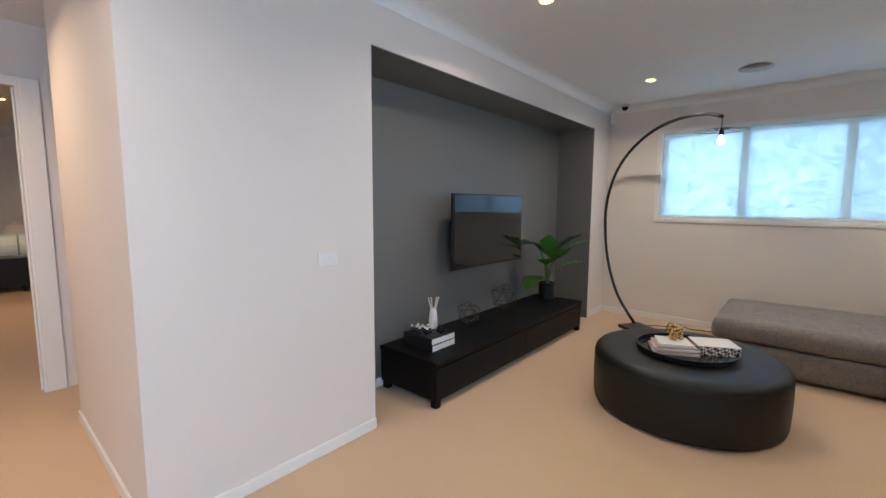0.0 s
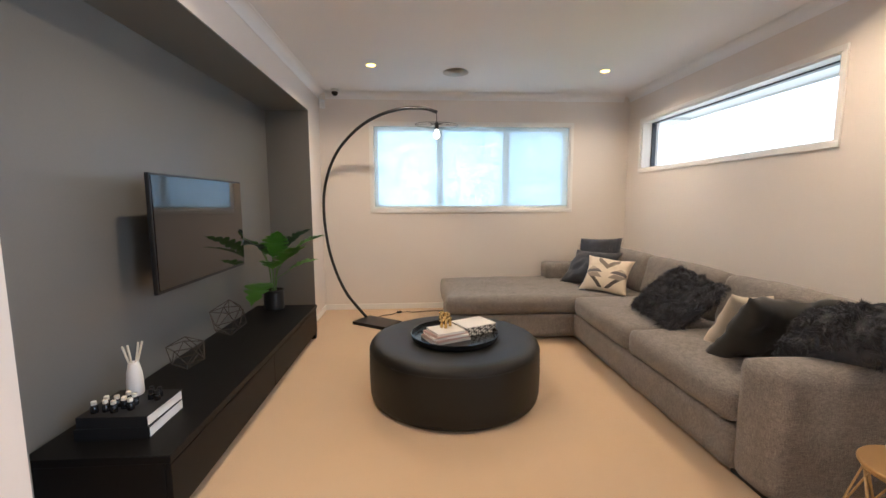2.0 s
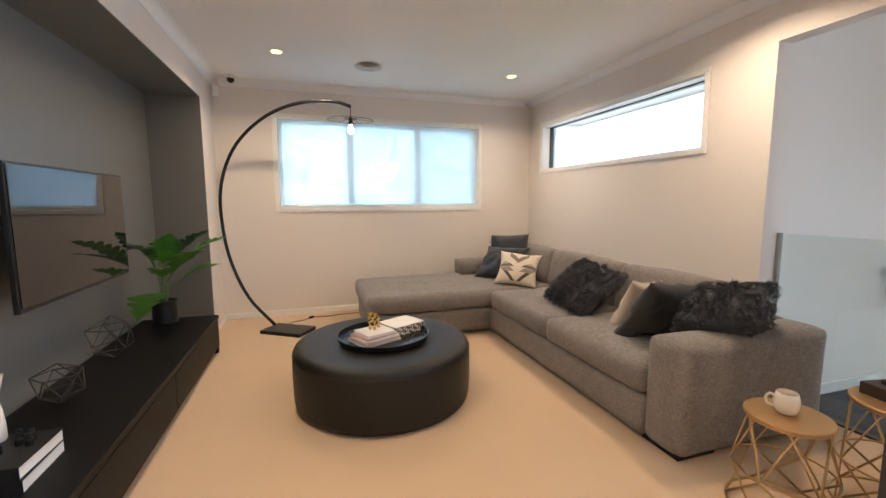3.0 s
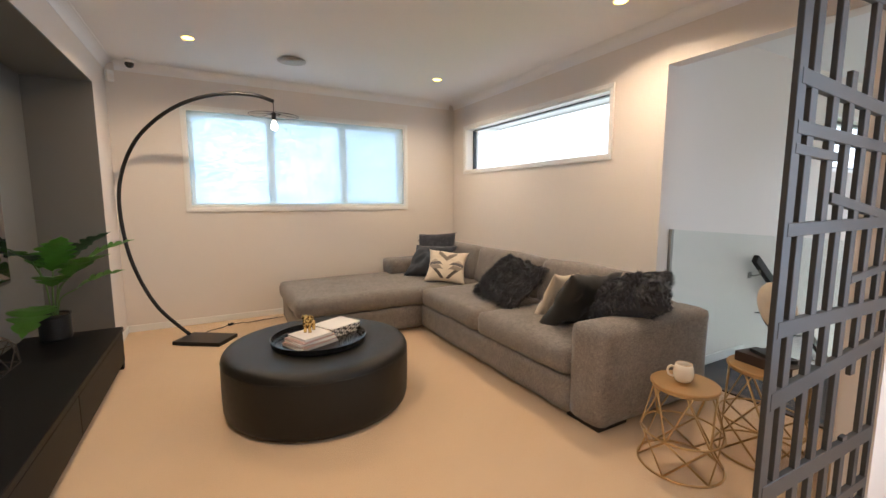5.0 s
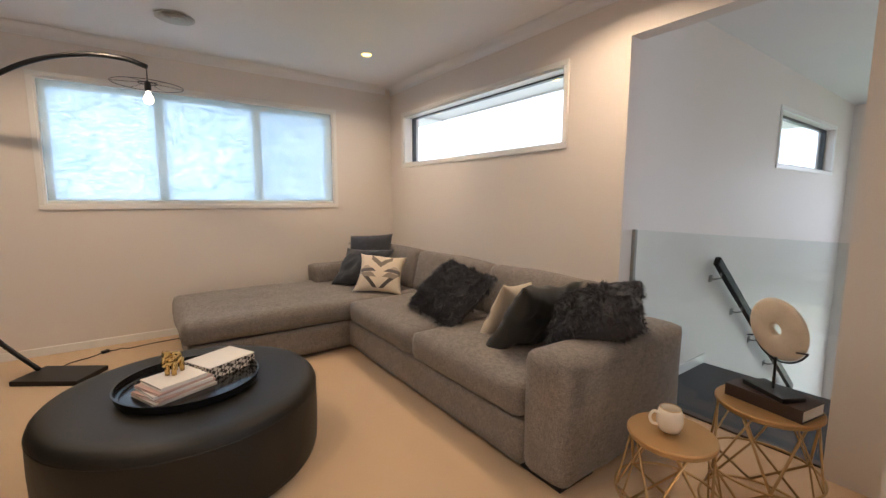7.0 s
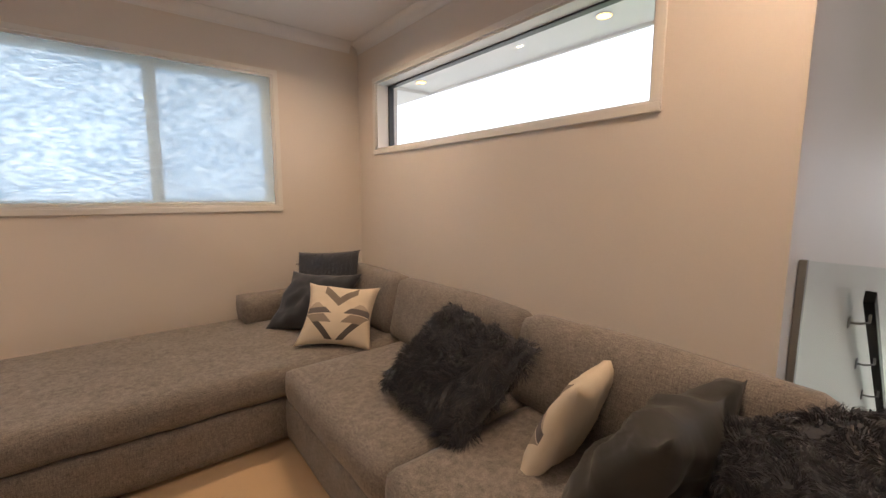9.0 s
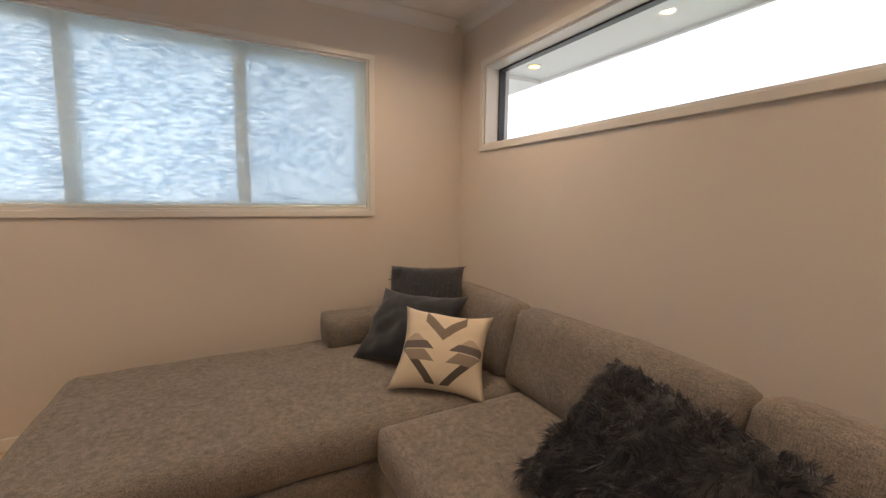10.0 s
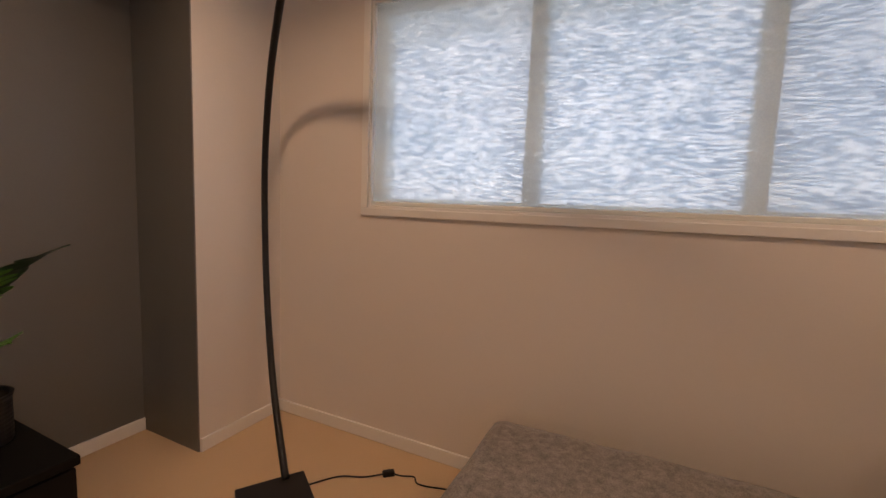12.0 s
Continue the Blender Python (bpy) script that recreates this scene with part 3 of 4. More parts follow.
# ---- cushions ----
def pillow(w, h, t, n=24, ears=0.07, wrinkle=0.006, seed=0):
    """A stuffed square cushion standing in the x-y plane, pinched at the corners."""
    bm = bmesh.new()
    off = Vector((seed * 3.1, seed * 1.7, 0))
    grids = []
    for side in (1, -1):
        g = []
        for i in range(n + 1):
            row = []
            for j in range(n + 1):
                u, v = 2 * i / n - 1, 2 * j / n - 1
                x = u * w / 2 * (1 - ears * (1 - v * v))
                y = v * h / 2 * (1 - ears * (1 - u * u))
                z = side * t / 2 * (max(0.0, 1 - u * u) * max(0.0, 1 - v * v)) ** 0.45
                k = noise.noise(Vector((x * 9, y * 9, side)) + off) * wrinkle * 2 + noise.noise(Vector((x * 25, y * 25, side)) + off) * wrinkle * 0.6
                edge = i in (0, n) or j in (0, n)
                if edge and side == -1:
                    row.append(grids[0][i][j])
                else:
                    row.append(bm.verts.new((x, y, z + (0 if edge else k))))
            g.append(row)
        grids.append(g)
        for i in range(n):
            for j in range(n):
                q = (g[i][j], g[i + 1][j], g[i + 1][j + 1], g[i][j + 1])
                bm.faces.new(q if side == 1 else q[::-1])
    return bm


def fur(w, h, t, count, length, seed):
    """Shaggy strands over a cushion of that size."""
    rnd = random.Random(seed)
    bm = bmesh.new()
    for _ in range(count):
        u, v = rnd.uniform(-1, 1), rnd.uniform(-1, 1)
        if rnd.random() < 0.75:
            u = max(-1.0, min(1.0, round(u * 8) / 8 + rnd.gauss(0, 0.018)))   # tufts sewn in rows
        side = 1 if rnd.random() < 0.72 else -1
        z = side * t / 2 * (max(0.0, 1 - u * u) * max(0.0, 1 - v * v)) ** 0.45
        p = Vector((u * w / 2 * (1 - 0.07 * (1 - v * v)), v * h / 2 * (1 - 0.07 * (1 - u * u)), z))
        nrm = Vector((u ** 3 * 0.9, v ** 3 * 0.9, side)).normalized()
        comb = Vector((math.sin(v * 9 + seed) * 0.6, -0.7 + 0.4 * math.sin(u * 7), 0)) + Vector((noise.noise(p * 19), noise.noise(p * 19 + Vector((5, 5, 5))), noise.noise(p * 19 + Vector((9, 2, 4))))) * 2.1 + Vector((rnd.uniform(-1, 1), rnd.uniform(-1, 1), rnd.uniform(-1, 1))) * 0.18
        d1 = (nrm * 0.75 + comb * 0.6).normalized()
        d2 = (nrm * 0.05 + comb).normalized()
        ln = length * rnd.uniform(0.6, 1.25)
        side_v = d1.cross(Vector((rnd.uniform(-1, 1), rnd.uniform(-1, 1), rnd.uniform(-1, 1)))).normalized() * rnd.uniform(0.0009, 0.0018)
        m = p + d1 * ln * 0.5
        e = m + d2 * ln * 0.5
        a, b = bm.verts.new(p - side_v), bm.verts.new(p + side_v)
        c, d = bm.verts.new(m + side_v * 0.8), bm.verts.new(m - side_v * 0.8)
        f = bm.verts.new(e)
        bm.faces.new((a, b, c, d))
        bm.faces.new((d, c, f))
    return bm


def leaning(centre, normal, up):
    """A pose whose z is the cushion's face and whose y is its upper edge."""
    z = Vector(normal).normalized()
    x = Vector(up).cross(z).normalized()
    y = z.cross(x)
    return Matrix.Translation(centre) @ Matrix((x, y, z)).transposed().to_4x4()


def chevron_cloth():
    m = bpy.data.materials.new("chevron woven cloth")
    m.use_nodes = True
    n, l = m.node_tree.nodes, m.node_tree.links
    b = n["Principled BSDF"]
    b.inputs["Roughness"].default_value = 0.9
    tc = n.new("ShaderNodeTexCoord")
    sp = n.new("ShaderNodeSeparateXYZ")
    l.new(tc.outputs["Object"], sp.inputs[0])

    def op(kind, a, c=0.0, e=0.0):
        k = n.new("ShaderNodeMath"); k.operation = kind
        for i, v in enumerate((a, c, e)):
            if isinstance(v, (int, float)):
                k.inputs[i].default_value = v
            else:
                l.new(v, k.inputs[i])
        return k.outputs[0]

    def between(v, lo, hi):
        return op("MULTIPLY", op("GREATER_THAN", v, lo), op("LESS_THAN", v, hi))
    u = op("DIVIDE", op("ABSOLUTE", sp.outputs["X"]), 0.215)
    v = op("DIVIDE", sp.outputs["Y"], 0.215)
    s1 = op("MULTIPLY_ADD", u, -1.0, v)
    front = op("GREATER_THAN", sp.outputs["Z"], 0.0)

    def both(a, c, e=front):
        return op("MULTIPLY", op("MULTIPLY", op("MULTIPLY", a, c), e), front)
    edge_low = op("LESS_THAN", op("MULTIPLY_ADD", v, -0.85, u), 0.98)
    bands = [(both(between(s1, 0.08, 0.36), between(u, -1, 0.46)), (0.20, 0.165, 0.135)),
             (both(between(v, 0.05, 0.22), op("LESS_THAN", s1, -0.34), op("LESS_THAN", op("ADD", u, v), 0.88)), (0.42, 0.35, 0.28)),
             (both(between(v, -0.14, 0.05), op("LESS_THAN", s1, -0.30), op("LESS_THAN", u, 0.84)), (0.13, 0.115, 0.115)),
             (both(between(v, -0.40, -0.16), op("LESS_THAN", s1, -0.52), edge_low), (0.27, 0.23, 0.19)),
             (both(between(s1, -1.04, -0.84), between(v, -0.80, -0.40)), (0.09, 0.078, 0.07))]
    last = None
    for mask, col in bands:
        mx = n.new("ShaderNodeMix"); mx.data_type = "RGBA"
        l.new(mask, mx.inputs["Factor"])
        if last is None:
            mx.inputs["A"].default_value = (0.66, 0.58, 0.46, 1)
        else:
            l.new(last, mx.inputs["A"])
        mx.inputs["B"].default_value = (*col, 1)
        last = mx.outputs["Result"]
    l.new(last, b.inputs["Base Color"])
    no = n.new("ShaderNodeTexNoise"); no.inputs["Scale"].default_value = 420
    l.new(tc.outputs["Object"], no.inputs[0])
    bp = n.new("ShaderNodeBump"); bp.inputs["Strength"].default_value = 0.5; bp.inputs["Distance"].default_value = 0.002
    l.new(no.outputs["Fac"], bp.inputs["Height"]); l.new(bp.outputs[0], b.inputs["Normal"])
    return m


M_CHEVRON = chevron_cloth()
M_VELVET = mat("charcoal velvet", (0.012, 0.0165, 0.026), 0.75, vary=0.15, scale=9, fine=0.1, fine_scale=300, bump=0.1, sheen=0.25)
M_OLIVE = mat("olive grey velvet", (0.022, 0.0215, 0.019), 0.6, vary=0.15, scale=8, fine=0.1, fine_scale=300, bump=0.1, sheen=0.1)
M_FUR = mat("charcoal shaggy fur", (0.033, 0.036, 0.047), 0.55, vary=0.45, scale=30, fine=0.3, fine_scale=90, sheen=0.2)


def cushion(name, w, h, t, material, m, label, seed, shaggy=0, length=0.045, wrinkle=0.007, group="cushions on the sofa"):
    ob = thing(name, m, label, "cushion", group)
    part("cover", pillow(w, h, t, ears=0.15 if not shaggy else 0.05, wrinkle=wrinkle, seed=seed), material, ob, smooth=True)
    if shaggy:
        tagged(part("fur_cover", fur(w, h, t, shaggy, length, seed), M_FUR, ob), kind="stuff")
    return ob


cushion("fur_cushion", 0.49, 0.48, 0.16, M_FUR, leaning((1.385, 5.99, 0.672), (-0.77, -0.553, 0.27), (0.16, 0.204, 0.966)), "dark ribbed fur cushion propped in the sofa corner", 11, 3500, 0.022)
cushion("velvet_cushion", 0.56, 0.47, 0.18, M_VELVET, leaning((1.231, 5.84, 0.603), (-0.616, -0.378, 0.692), (0.57, 0.392, 0.722)), "plain charcoal velvet cushion in the sofa corner", 12, wrinkle=0.014)
cushion("patterned_cushion", 0.445, 0.435, 0.17, M_CHEVRON, leaning((1.256, 5.496, 0.584), (-0.359, -0.607, 0.71), (0.46, 0.547, 0.70)), "cream woven cushion with grey chevron pattern", 13)
cushion("fur_cushion", 0.54, 0.48, 0.20, M_FUR, leaning((1.29, 4.45, 0.60), (-0.66, -0.06, 0.74), (0.72, -0.10, 0.68)), "large shaggy charcoal fur cushion on the seat", 14, 20000, 0.05)
cushion("patterned_cushion", 0.45, 0.46, 0.13, M_CHEVRON, leaning((1.40, 3.975, 0.548), (-0.20, 0.892, 0.406), (0.156, -0.38, 0.912)), "cream chevron cushion leaning back on a velvet cushion", 15)
cushion("velvet_cushion", 0.52, 0.53, 0.20, M_OLIVE, leaning((1.305, 3.672, 0.592), (0.0, 0.842, 0.539), (0.055, -0.539, 0.84)), "olive charcoal velvet cushion leaning by the arm", 16, wrinkle=0.020)
cushion("fur_cushion", 0.46, 0.41, 0.23, M_FUR, leaning((1.36, 3.30, 0.69), (-0.414, 0.175, 0.893), (0.824, 0.49, 0.286)), "shaggy charcoal fur cushion slumped over the sofa arm", 17, 20000, 0.036)

# ---- tray and what lies on it ----
TX, TY, TZ = -0.36, 4.31, 0.391
M_LACQUER = mat("black lacquer", (0.008, 0.008, 0.009), 0.18, vary=0.1, scale=10)
M_PAPER = mat("white book paper", (0.74, 0.72, 0.68), 0.7, vary=0.03, scale=40, fine=0.05, fine_scale=300)
M_PINK = mat("dusty pink book cover", (0.50, 0.36, 0.31), 0.55, vary=0.06, scale=20)
M_GREY = mat("pale grey book cover", (0.52, 0.50, 0.48), 0.5, vary=0.06, scale=20)
M_BRASS = mat("polished brass", (0.72, 0.50, 0.18), 0.2, metal=1.0, vary=0.08, scale=20)
M_BOXPAT = mat("black and white patterned box", (0.5, 0.48, 0.44), 0.5)
bn, bl = M_BOXPAT.node_tree.nodes, M_BOXPAT.node_tree.links
chk = bn.new("ShaderNodeTexChecker")
chk.inputs["Scale"].default_value = 60
chk.inputs["Color1"].default_value, chk.inputs["Color2"].default_value = (0.72, 0.68, 0.6, 1), (0.04, 0.035, 0.03, 1)
btc = bn.new("ShaderNodeTexCoord")
bmp = bn.new("ShaderNodeMapping"); bmp.inputs["Rotation"].default_value = (radians(45), radians(45), radians(45))
bl.new(btc.outputs["Object"], bmp.inputs[0]); bl.new(bmp.outputs[0], chk.inputs[0])
bl.new(chk.outputs["Color"], bn["Principled BSDF"].inputs["Base Color"])
tray = thing("serving_tray", pose(TX, TY, TZ), "round black lacquer tray on the ottoman", "tray")
part("tray_body", lathe(bmesh.new(), [(0.01, 0.0), (0.280, 0.0), (0.292, 0.006), (0.299, 0.040), (0.292, 0.041), (0.286, 0.010), (0.275, 0.006), (0.01, 0.006)], 64), M_LACQUER, tray, smooth=False)


def book(name, m, w, d, t, cover, label, category="book", group="books"):
    ob = thing(name, m, label, category, group)
    part("page_block", rbox(-w / 2 + 0.004, w / 2 - 0.004, -d / 2 + 0.002, d / 2 - 0.004, 0.003, t - 0.003, 0.001), M_PAPER, ob, "white page block")
    part("cover", rbox(-w / 2, w / 2, -d / 2, d / 2, 0, 0.003, 0.0008), cover, ob)
    part("cover", rbox(-w / 2, w / 2, -d / 2, d / 2, t - 0.003, t, 0.0008), cover, ob)
    part("spine", rbox(-w / 2, w / 2, -d / 2 - 0.002, -d / 2 + 0.0005, 0, t, 0.001), cover, ob)
    return ob


z = TZ + 0.0065
for w, d, t, cover, ang, label in ((0.27, 0.21, 0.014, M_GREY, 24, "pale grey magazine on the tray"), (0.26, 0.20, 0.012, M_PINK, 30, "dusty pink paperback in the tray stack"),
                                   (0.25, 0.19, 0.013, M_PAPER, 20, "white paperback in the tray stack"), (0.24, 0.19, 0.010, M_PINK, 27, "thin pink magazine in the tray stack"),
                                   (0.20, 0.18, 0.016, M_PAPER, 24, "white book on top of the tray stack")):
    book("book", pose(-0.425, 4.27, z, 0, 0, ang), w, d, t, cover, label, group="books on the tray")
    z += t + 0.0005
# brass animal figurine
HZ = z
fig = bmesh.new()
for c, r, s in (((0, 0, 0.045), 0.021, (1.5, 0.85, 1.0)), ((0.030, 0, 0.064), 0.014, (1.15, 0.8, 1.0)), ((0.046, 0, 0.050), 0.008, (0.9, 0.8, 1.9))):
    bmesh.ops.create_uvsphere(fig, u_segments=14, v_segments=9, radius=r, matrix=Matrix.Translation(c) @ Matrix.Diagonal((*s, 1)))
for lx in (-0.02, 0.018):
    for ly in (-0.010, 0.010):
        tube(fig, [(lx, ly, 0.0), (lx, ly, 0.02), (lx * 0.95, ly, 0.04)], 0.007, 8)
for ly in (-0.013, 0.013):
    tube(fig, [(0.026, ly, 0.072), (0.020, ly * 1.5, 0.060)], 0.007, 6, flat=0.4)
tube(fig, [(-0.03, 0, 0.055), (-0.037, 0, 0.035)], 0.002, 5)
elephant = solid("elephant_figurine", fig, M_BRASS, "small polished brass elephant figurine on books", "figurine", smooth=True)
elephant.matrix_world = pose(-0.42, 4.31, HZ, 0, 0, 235) @ Matrix.Diagonal((1.55, 1.55, 1.55, 1))
pbox = thing("keepsake_box", pose(-0.215, 4.43, TZ + 0.0065, 0, 0, 27), "white lidded keepsake box with patterned sides", "box")
part("box_body", rbox(-0.125, 0.125, -0.10, 0.10, 0, 0.058, 0.002), M_BOXPAT, pbox)
part("lid", rbox(-0.126, 0.126, -0.101, 0.101, 0.058, 0.062, 0.001), M_PAPER, pbox, "plain white lid")

# ---- side tables ----
def side_table(name, x, y, top_z, r_top, r_base, turn, label):
    ob = thing(name, pose(x, y, 0, 0, 0, turn), label, "side table", "gold side tables")
    part("tabletop", lathe(bmesh.new(), [(0.01, top_z - 0.016), (r_top - 0.004, top_z - 0.016), (r_top, top_z - 0.012), (r_top, top_z - 0.004), (r_top - 0.004, top_z), (0.01, top_z)], 48), M_GOLDTOP, ob)
    zm = top_z * 0.42
    part("ring", tube(bmesh.new(), circle(r_base, 0.006, 48), 0.006, 8, True), M_GOLD, ob, smooth=True)
    part("ring", tube(bmesh.new(), circle(r_base * 0.97, zm, 48), 0.005, 8, True), M_GOLD, ob, smooth=True)
    part("ring", tube(bmesh.new(), circle(r_top * 0.92, top_z - 0.022, 48), 0.005, 8, True), M_GOLD, ob, smooth=True)
    n = 6
    for k in range(n):
        for s in (1, -1):
            a0 = k * math.tau / n
            a1 = a0 + s * math.tau / n * 1.0
            p0 = Vector((r_base * math.cos(a0), r_base * math.sin(a0), 0.008))
            p1 = Vector((r_base * 0.97 * math.cos(a1), r_base * 0.97 * math.sin(a1), zm))
            a2 = a1 + s * math.tau / n * 0.6
            p2 = Vector((r_top * 0.92 * math.cos(a2), r_top * 0.92 * math.sin(a2), top_z - 0.018))
            part("strut", tube(bmesh.new(), [p0, p1, p2], 0.0058, 6, flat=0.6), M_GOLD, ob, smooth=True)
    return ob


side_table("side_table", 1.05, 2.755, 0.42, 0.151, 0.188, 10, "small round gold lattice side table beside the sofa arm")
side_table("side_table", 1.50, 2.60, 0.468, 0.178, 0.205, 25, "taller round gold lattice side table by the stair glass")
M_MUG = mat("glazed cream ceramic", (0.76, 0.70, 0.60), 0.25, vary=0.03, scale=20)
mug = thing("mug", pose(1.05, 2.765, 0.4205, 0, 0, 140) @ Matrix.Diagonal((0.9, 0.9, 0.95, 1)), "cream ceramic mug with a thin gold rim", "mug")
part("mug_body", lathe(bmesh.new(), [(0.005, 0.0), (0.028, 0.0), (0.040, 0.008), (0.049, 0.030), (0.051, 0.048), (0.048, 0.070), (0.041, 0.094), (0.037, 0.094), (0.043, 0.070), (0.046, 0.048), (0.044, 0.030), (0.034, 0.012), (0.005, 0.008)], 36), M_MUG, mug, smooth=True)
part("handle", tube(bmesh.new(), smooth_line([(0.045, 0, 0.074), (0.066, 0, 0.080), (0.080, 0, 0.060), (0.071, 0, 0.034), (0.048, 0, 0.026)], 5), 0.006, 8), M_MUG, mug, smooth=True)
part("rim", tube(bmesh.new(), circle(0.039, 0.0945, 36), 0.0018, 6, True), M_GOLD, mug, "thin gold rim", smooth=True)
M_BROWN = mat("dark brown leather cover", (0.035, 0.022, 0.018), 0.5, vary=0.2, scale=15)
book("book", pose(1.50, 2.585, 0.469, 0, 0, -100), 0.27, 0.16, 0.05, M_BROWN, "thick dark brown leather-bound book on the side table", group="books on the side table")
stand = thing("disc_sculpture", pose(1.49, 2.585, 0.5195, 0, 0, -29), "cream stone ring sculpture on a black metal stand", "sculpture")
part("stand_base", rbox(-0.05, 0.05, -0.09, 0.09, 0, 0.018, 0.002), M_BLACK, stand)
part("stem", tube(bmesh.new(), [(0, 0, 0.018), (0, 0, 0.145)], 0.005, 8), M_BLACK, stand)
M_STONE = mat("cream stone", (0.66, 0.58, 0.46), 0.6, vary=0.15, scale=14, fine=0.06, fine_scale=120, bump=0.2)
ring = lathe(bmesh.new(), [(0.024, -0.010), (0.030, -0.014), (0.11, -0.012), (0.122, -0.005), (0.124, 0.0), (0.122, 0.005), (0.11, 0.012), (0.030, 0.014), (0.024, 0.010)], 56, cap=False)
rings = [[v for v in ring.verts][k * 56:(k + 1) * 56] for k in (0, 8)]
for k in range(56):
    ring.faces.new((rings[0][k], rings[1][k], rings[1][(k + 1) % 56], rings[0][(k + 1) % 56]))
disc = part("stone_disc", ring, M_STONE, stand, "cream stone disc with a round hole", smooth=True)
disc.matrix_basis = pose(-0.004, 0, 0.258, 0, 82, 0)
cr = [(0.010, 0.128 * math.sin(a), 0.258 - 0.128 * math.cos(a)) for a in [radians(d) for d in range(-62, 63, 8)]]
part("cradle", tube(bmesh.new(), cr, 0.004, 8), M_BLACK, stand, smooth=True)
for sgn in (-1, 1):
    a = radians(62 * sgn)
    part("prong", tube(bmesh.new(), [(0.010, 0.128 * math.sin(a), 0.258 - 0.128 * math.cos(a)), (-0.03, 0.118 * math.sin(a), 0.258 - 0.118 * math.cos(a))], 0.0035, 6), M_BLACK, stand)

# ---- laser-cut screen ----
scr = thing("metal_screen", pose(0, 0, 0), "black laser-cut metal room divider screen", "screen")
SX0, SX1, SY0, SY1 = 0.352, 1.197, 2.136, 2.151
M_SCR = mat("black powder-coated metal", (0.034, 0.036, 0.039), 0.42, metal=0.2, vary=0.08, scale=8, fine=0.05, fine_scale=200)
part("edge_bar", rbox(SX0, SX0 + 0.045, SY0, SY1, 0.0, H - 0.002, 0.002), M_SCR, scr)
part("edge_bar", rbox(SX1 - 0.03, SX1, SY0, SY1, 0.0, H - 0.002, 0.002), M_SCR, scr)
BARS = [0.447, 0.579, 0.686, 0.803, 0.930, 1.062]
GAPS = {2: (1.66, 2.02), 4: (0.50, 0.765)}      # bars that stop short, with stubs left
BANDS = [(0.37, 0.13, 1.19, 0.17, 0.02), (0.37, 0.29, 1.19, 0.25, 0.02), (0.37, 0.485, 1.19, 0.445, 0.028), (0.37, 0.758, 1.19, 0.806, 0.026),
         (0.37, 0.958, 1.19, 0.937, 0.023), (0.82, 1.052, 1.19, 1.076, 0.013), (0.37, 1.224, 1.19, 1.229, 0.018), (0.61, 1.308, 1.19, 1.232, 0.015),
         (0.37, 1.430, 0.62, 1.420, 0.013), (0.37, 1.483, 1.19, 1.460, 0.017), (0.37, 1.606, 1.19, 1.566, 0.020), (0.37, 1.86, 1.19, 1.90, 0.018),
         (0.37, 2.10, 1.19, 2.04, 0.018), (0.37, 2.38, 1.19, 2.42, 0.018)]
for k, bx in enumerate(BARS):
    spans = [(0.0, H - 0.002)]
    if k in GAPS:
        lo, hi = GAPS[k]
        spans = [(0.0, lo), (hi - 0.045, H - 0.002)]
    for z0, z1 in spans:
        part("bar", rbox(bx - 0.019, bx + 0.019, SY0, SY1, z0, z1, 0.002), M_SCR, scr)
for x0, z0, x1, z1, w in BANDS:
    bm = bmesh.new()
    vs = [bm.verts.new((x, yy, zz)) for yy in (SY0 - 0.0015, SY1 + 0.0015) for x, zz in ((x0, z0 - w), (x1, z1 - w), (x1, z1 + w), (x0, z0 + w))]
    for f in ((0, 1, 2, 3), (7, 6, 5, 4), (0, 4, 5, 1), (1, 5, 6, 2), (2, 6, 7, 3), (3, 7, 4, 0)):
        bm.faces.new([vs[i] for i in f])
    part("band", bevelled(bm, 0.0015, 1), M_SCR, scr)

# ---- stair side ----
bal = thing("glass_balustrade", pose(0, 0, 0), "frameless glass balustrade at the stair edge", "balustrade")
g = part("glass_panel", rbox(2.112, 2.124, OY0, 3.535, -0.12, 1.08, 0.002), M_GLASSG, bal, "faintly green clear glass")
g.visible_shadow = False
M_CHAN = mat("grey aluminium channel", (0.28, 0.27, 0.25), 0.4, metal=0.6, vary=0.05, scale=10)
part("wall_channel", rbox(2.104, 2.132, 3.535, 3.558, 0.0, 1.082, 0.002), M_CHAN, bal)
M_NOSE = mat("dark timber edge", (0.06, 0.035, 0.022), 0.4, vary=0.2, scale=8, stretch=(4, 0.6, 4))
part("floor_edge", rbox(2.06, 2.103, OY0, OY1 - 0.001, 0.001, 0.014, 0.003), M_NOSE, bal, "dark timber floor edge")
stair = thing("staircase", pose(0, 0, 0), "dark carpeted staircase going down along the wall", "staircase")
part("landing", rbox(2.14, 3.34, 2.30, OY1 - 0.002, -0.30, -0.11, 0.01), M_STAIR, stair)
for k in range(14):
    part("step", rbox(3.34 + k * 0.25, 3.62 + k * 0.25, 2.45, OY1 - 0.002, -0.48 - k * 0.18, -0.29 - k * 0.18, 0.01), M_STAIR, stair)
rail = thing("handrail", pose(0, 0, 0), "dark square timber handrail on wall brackets", "handrail")
bm = bmesh.new()
box(bm, 0, 2.9, -0.022, 0.022, -0.035, 0.035)
bar = part("bar", bevelled(bm, 0.004), M_BLACKWOOD, rail)
bar.matrix_basis = pose(3.25, 3.48, 0.79, 0, 36, 0)
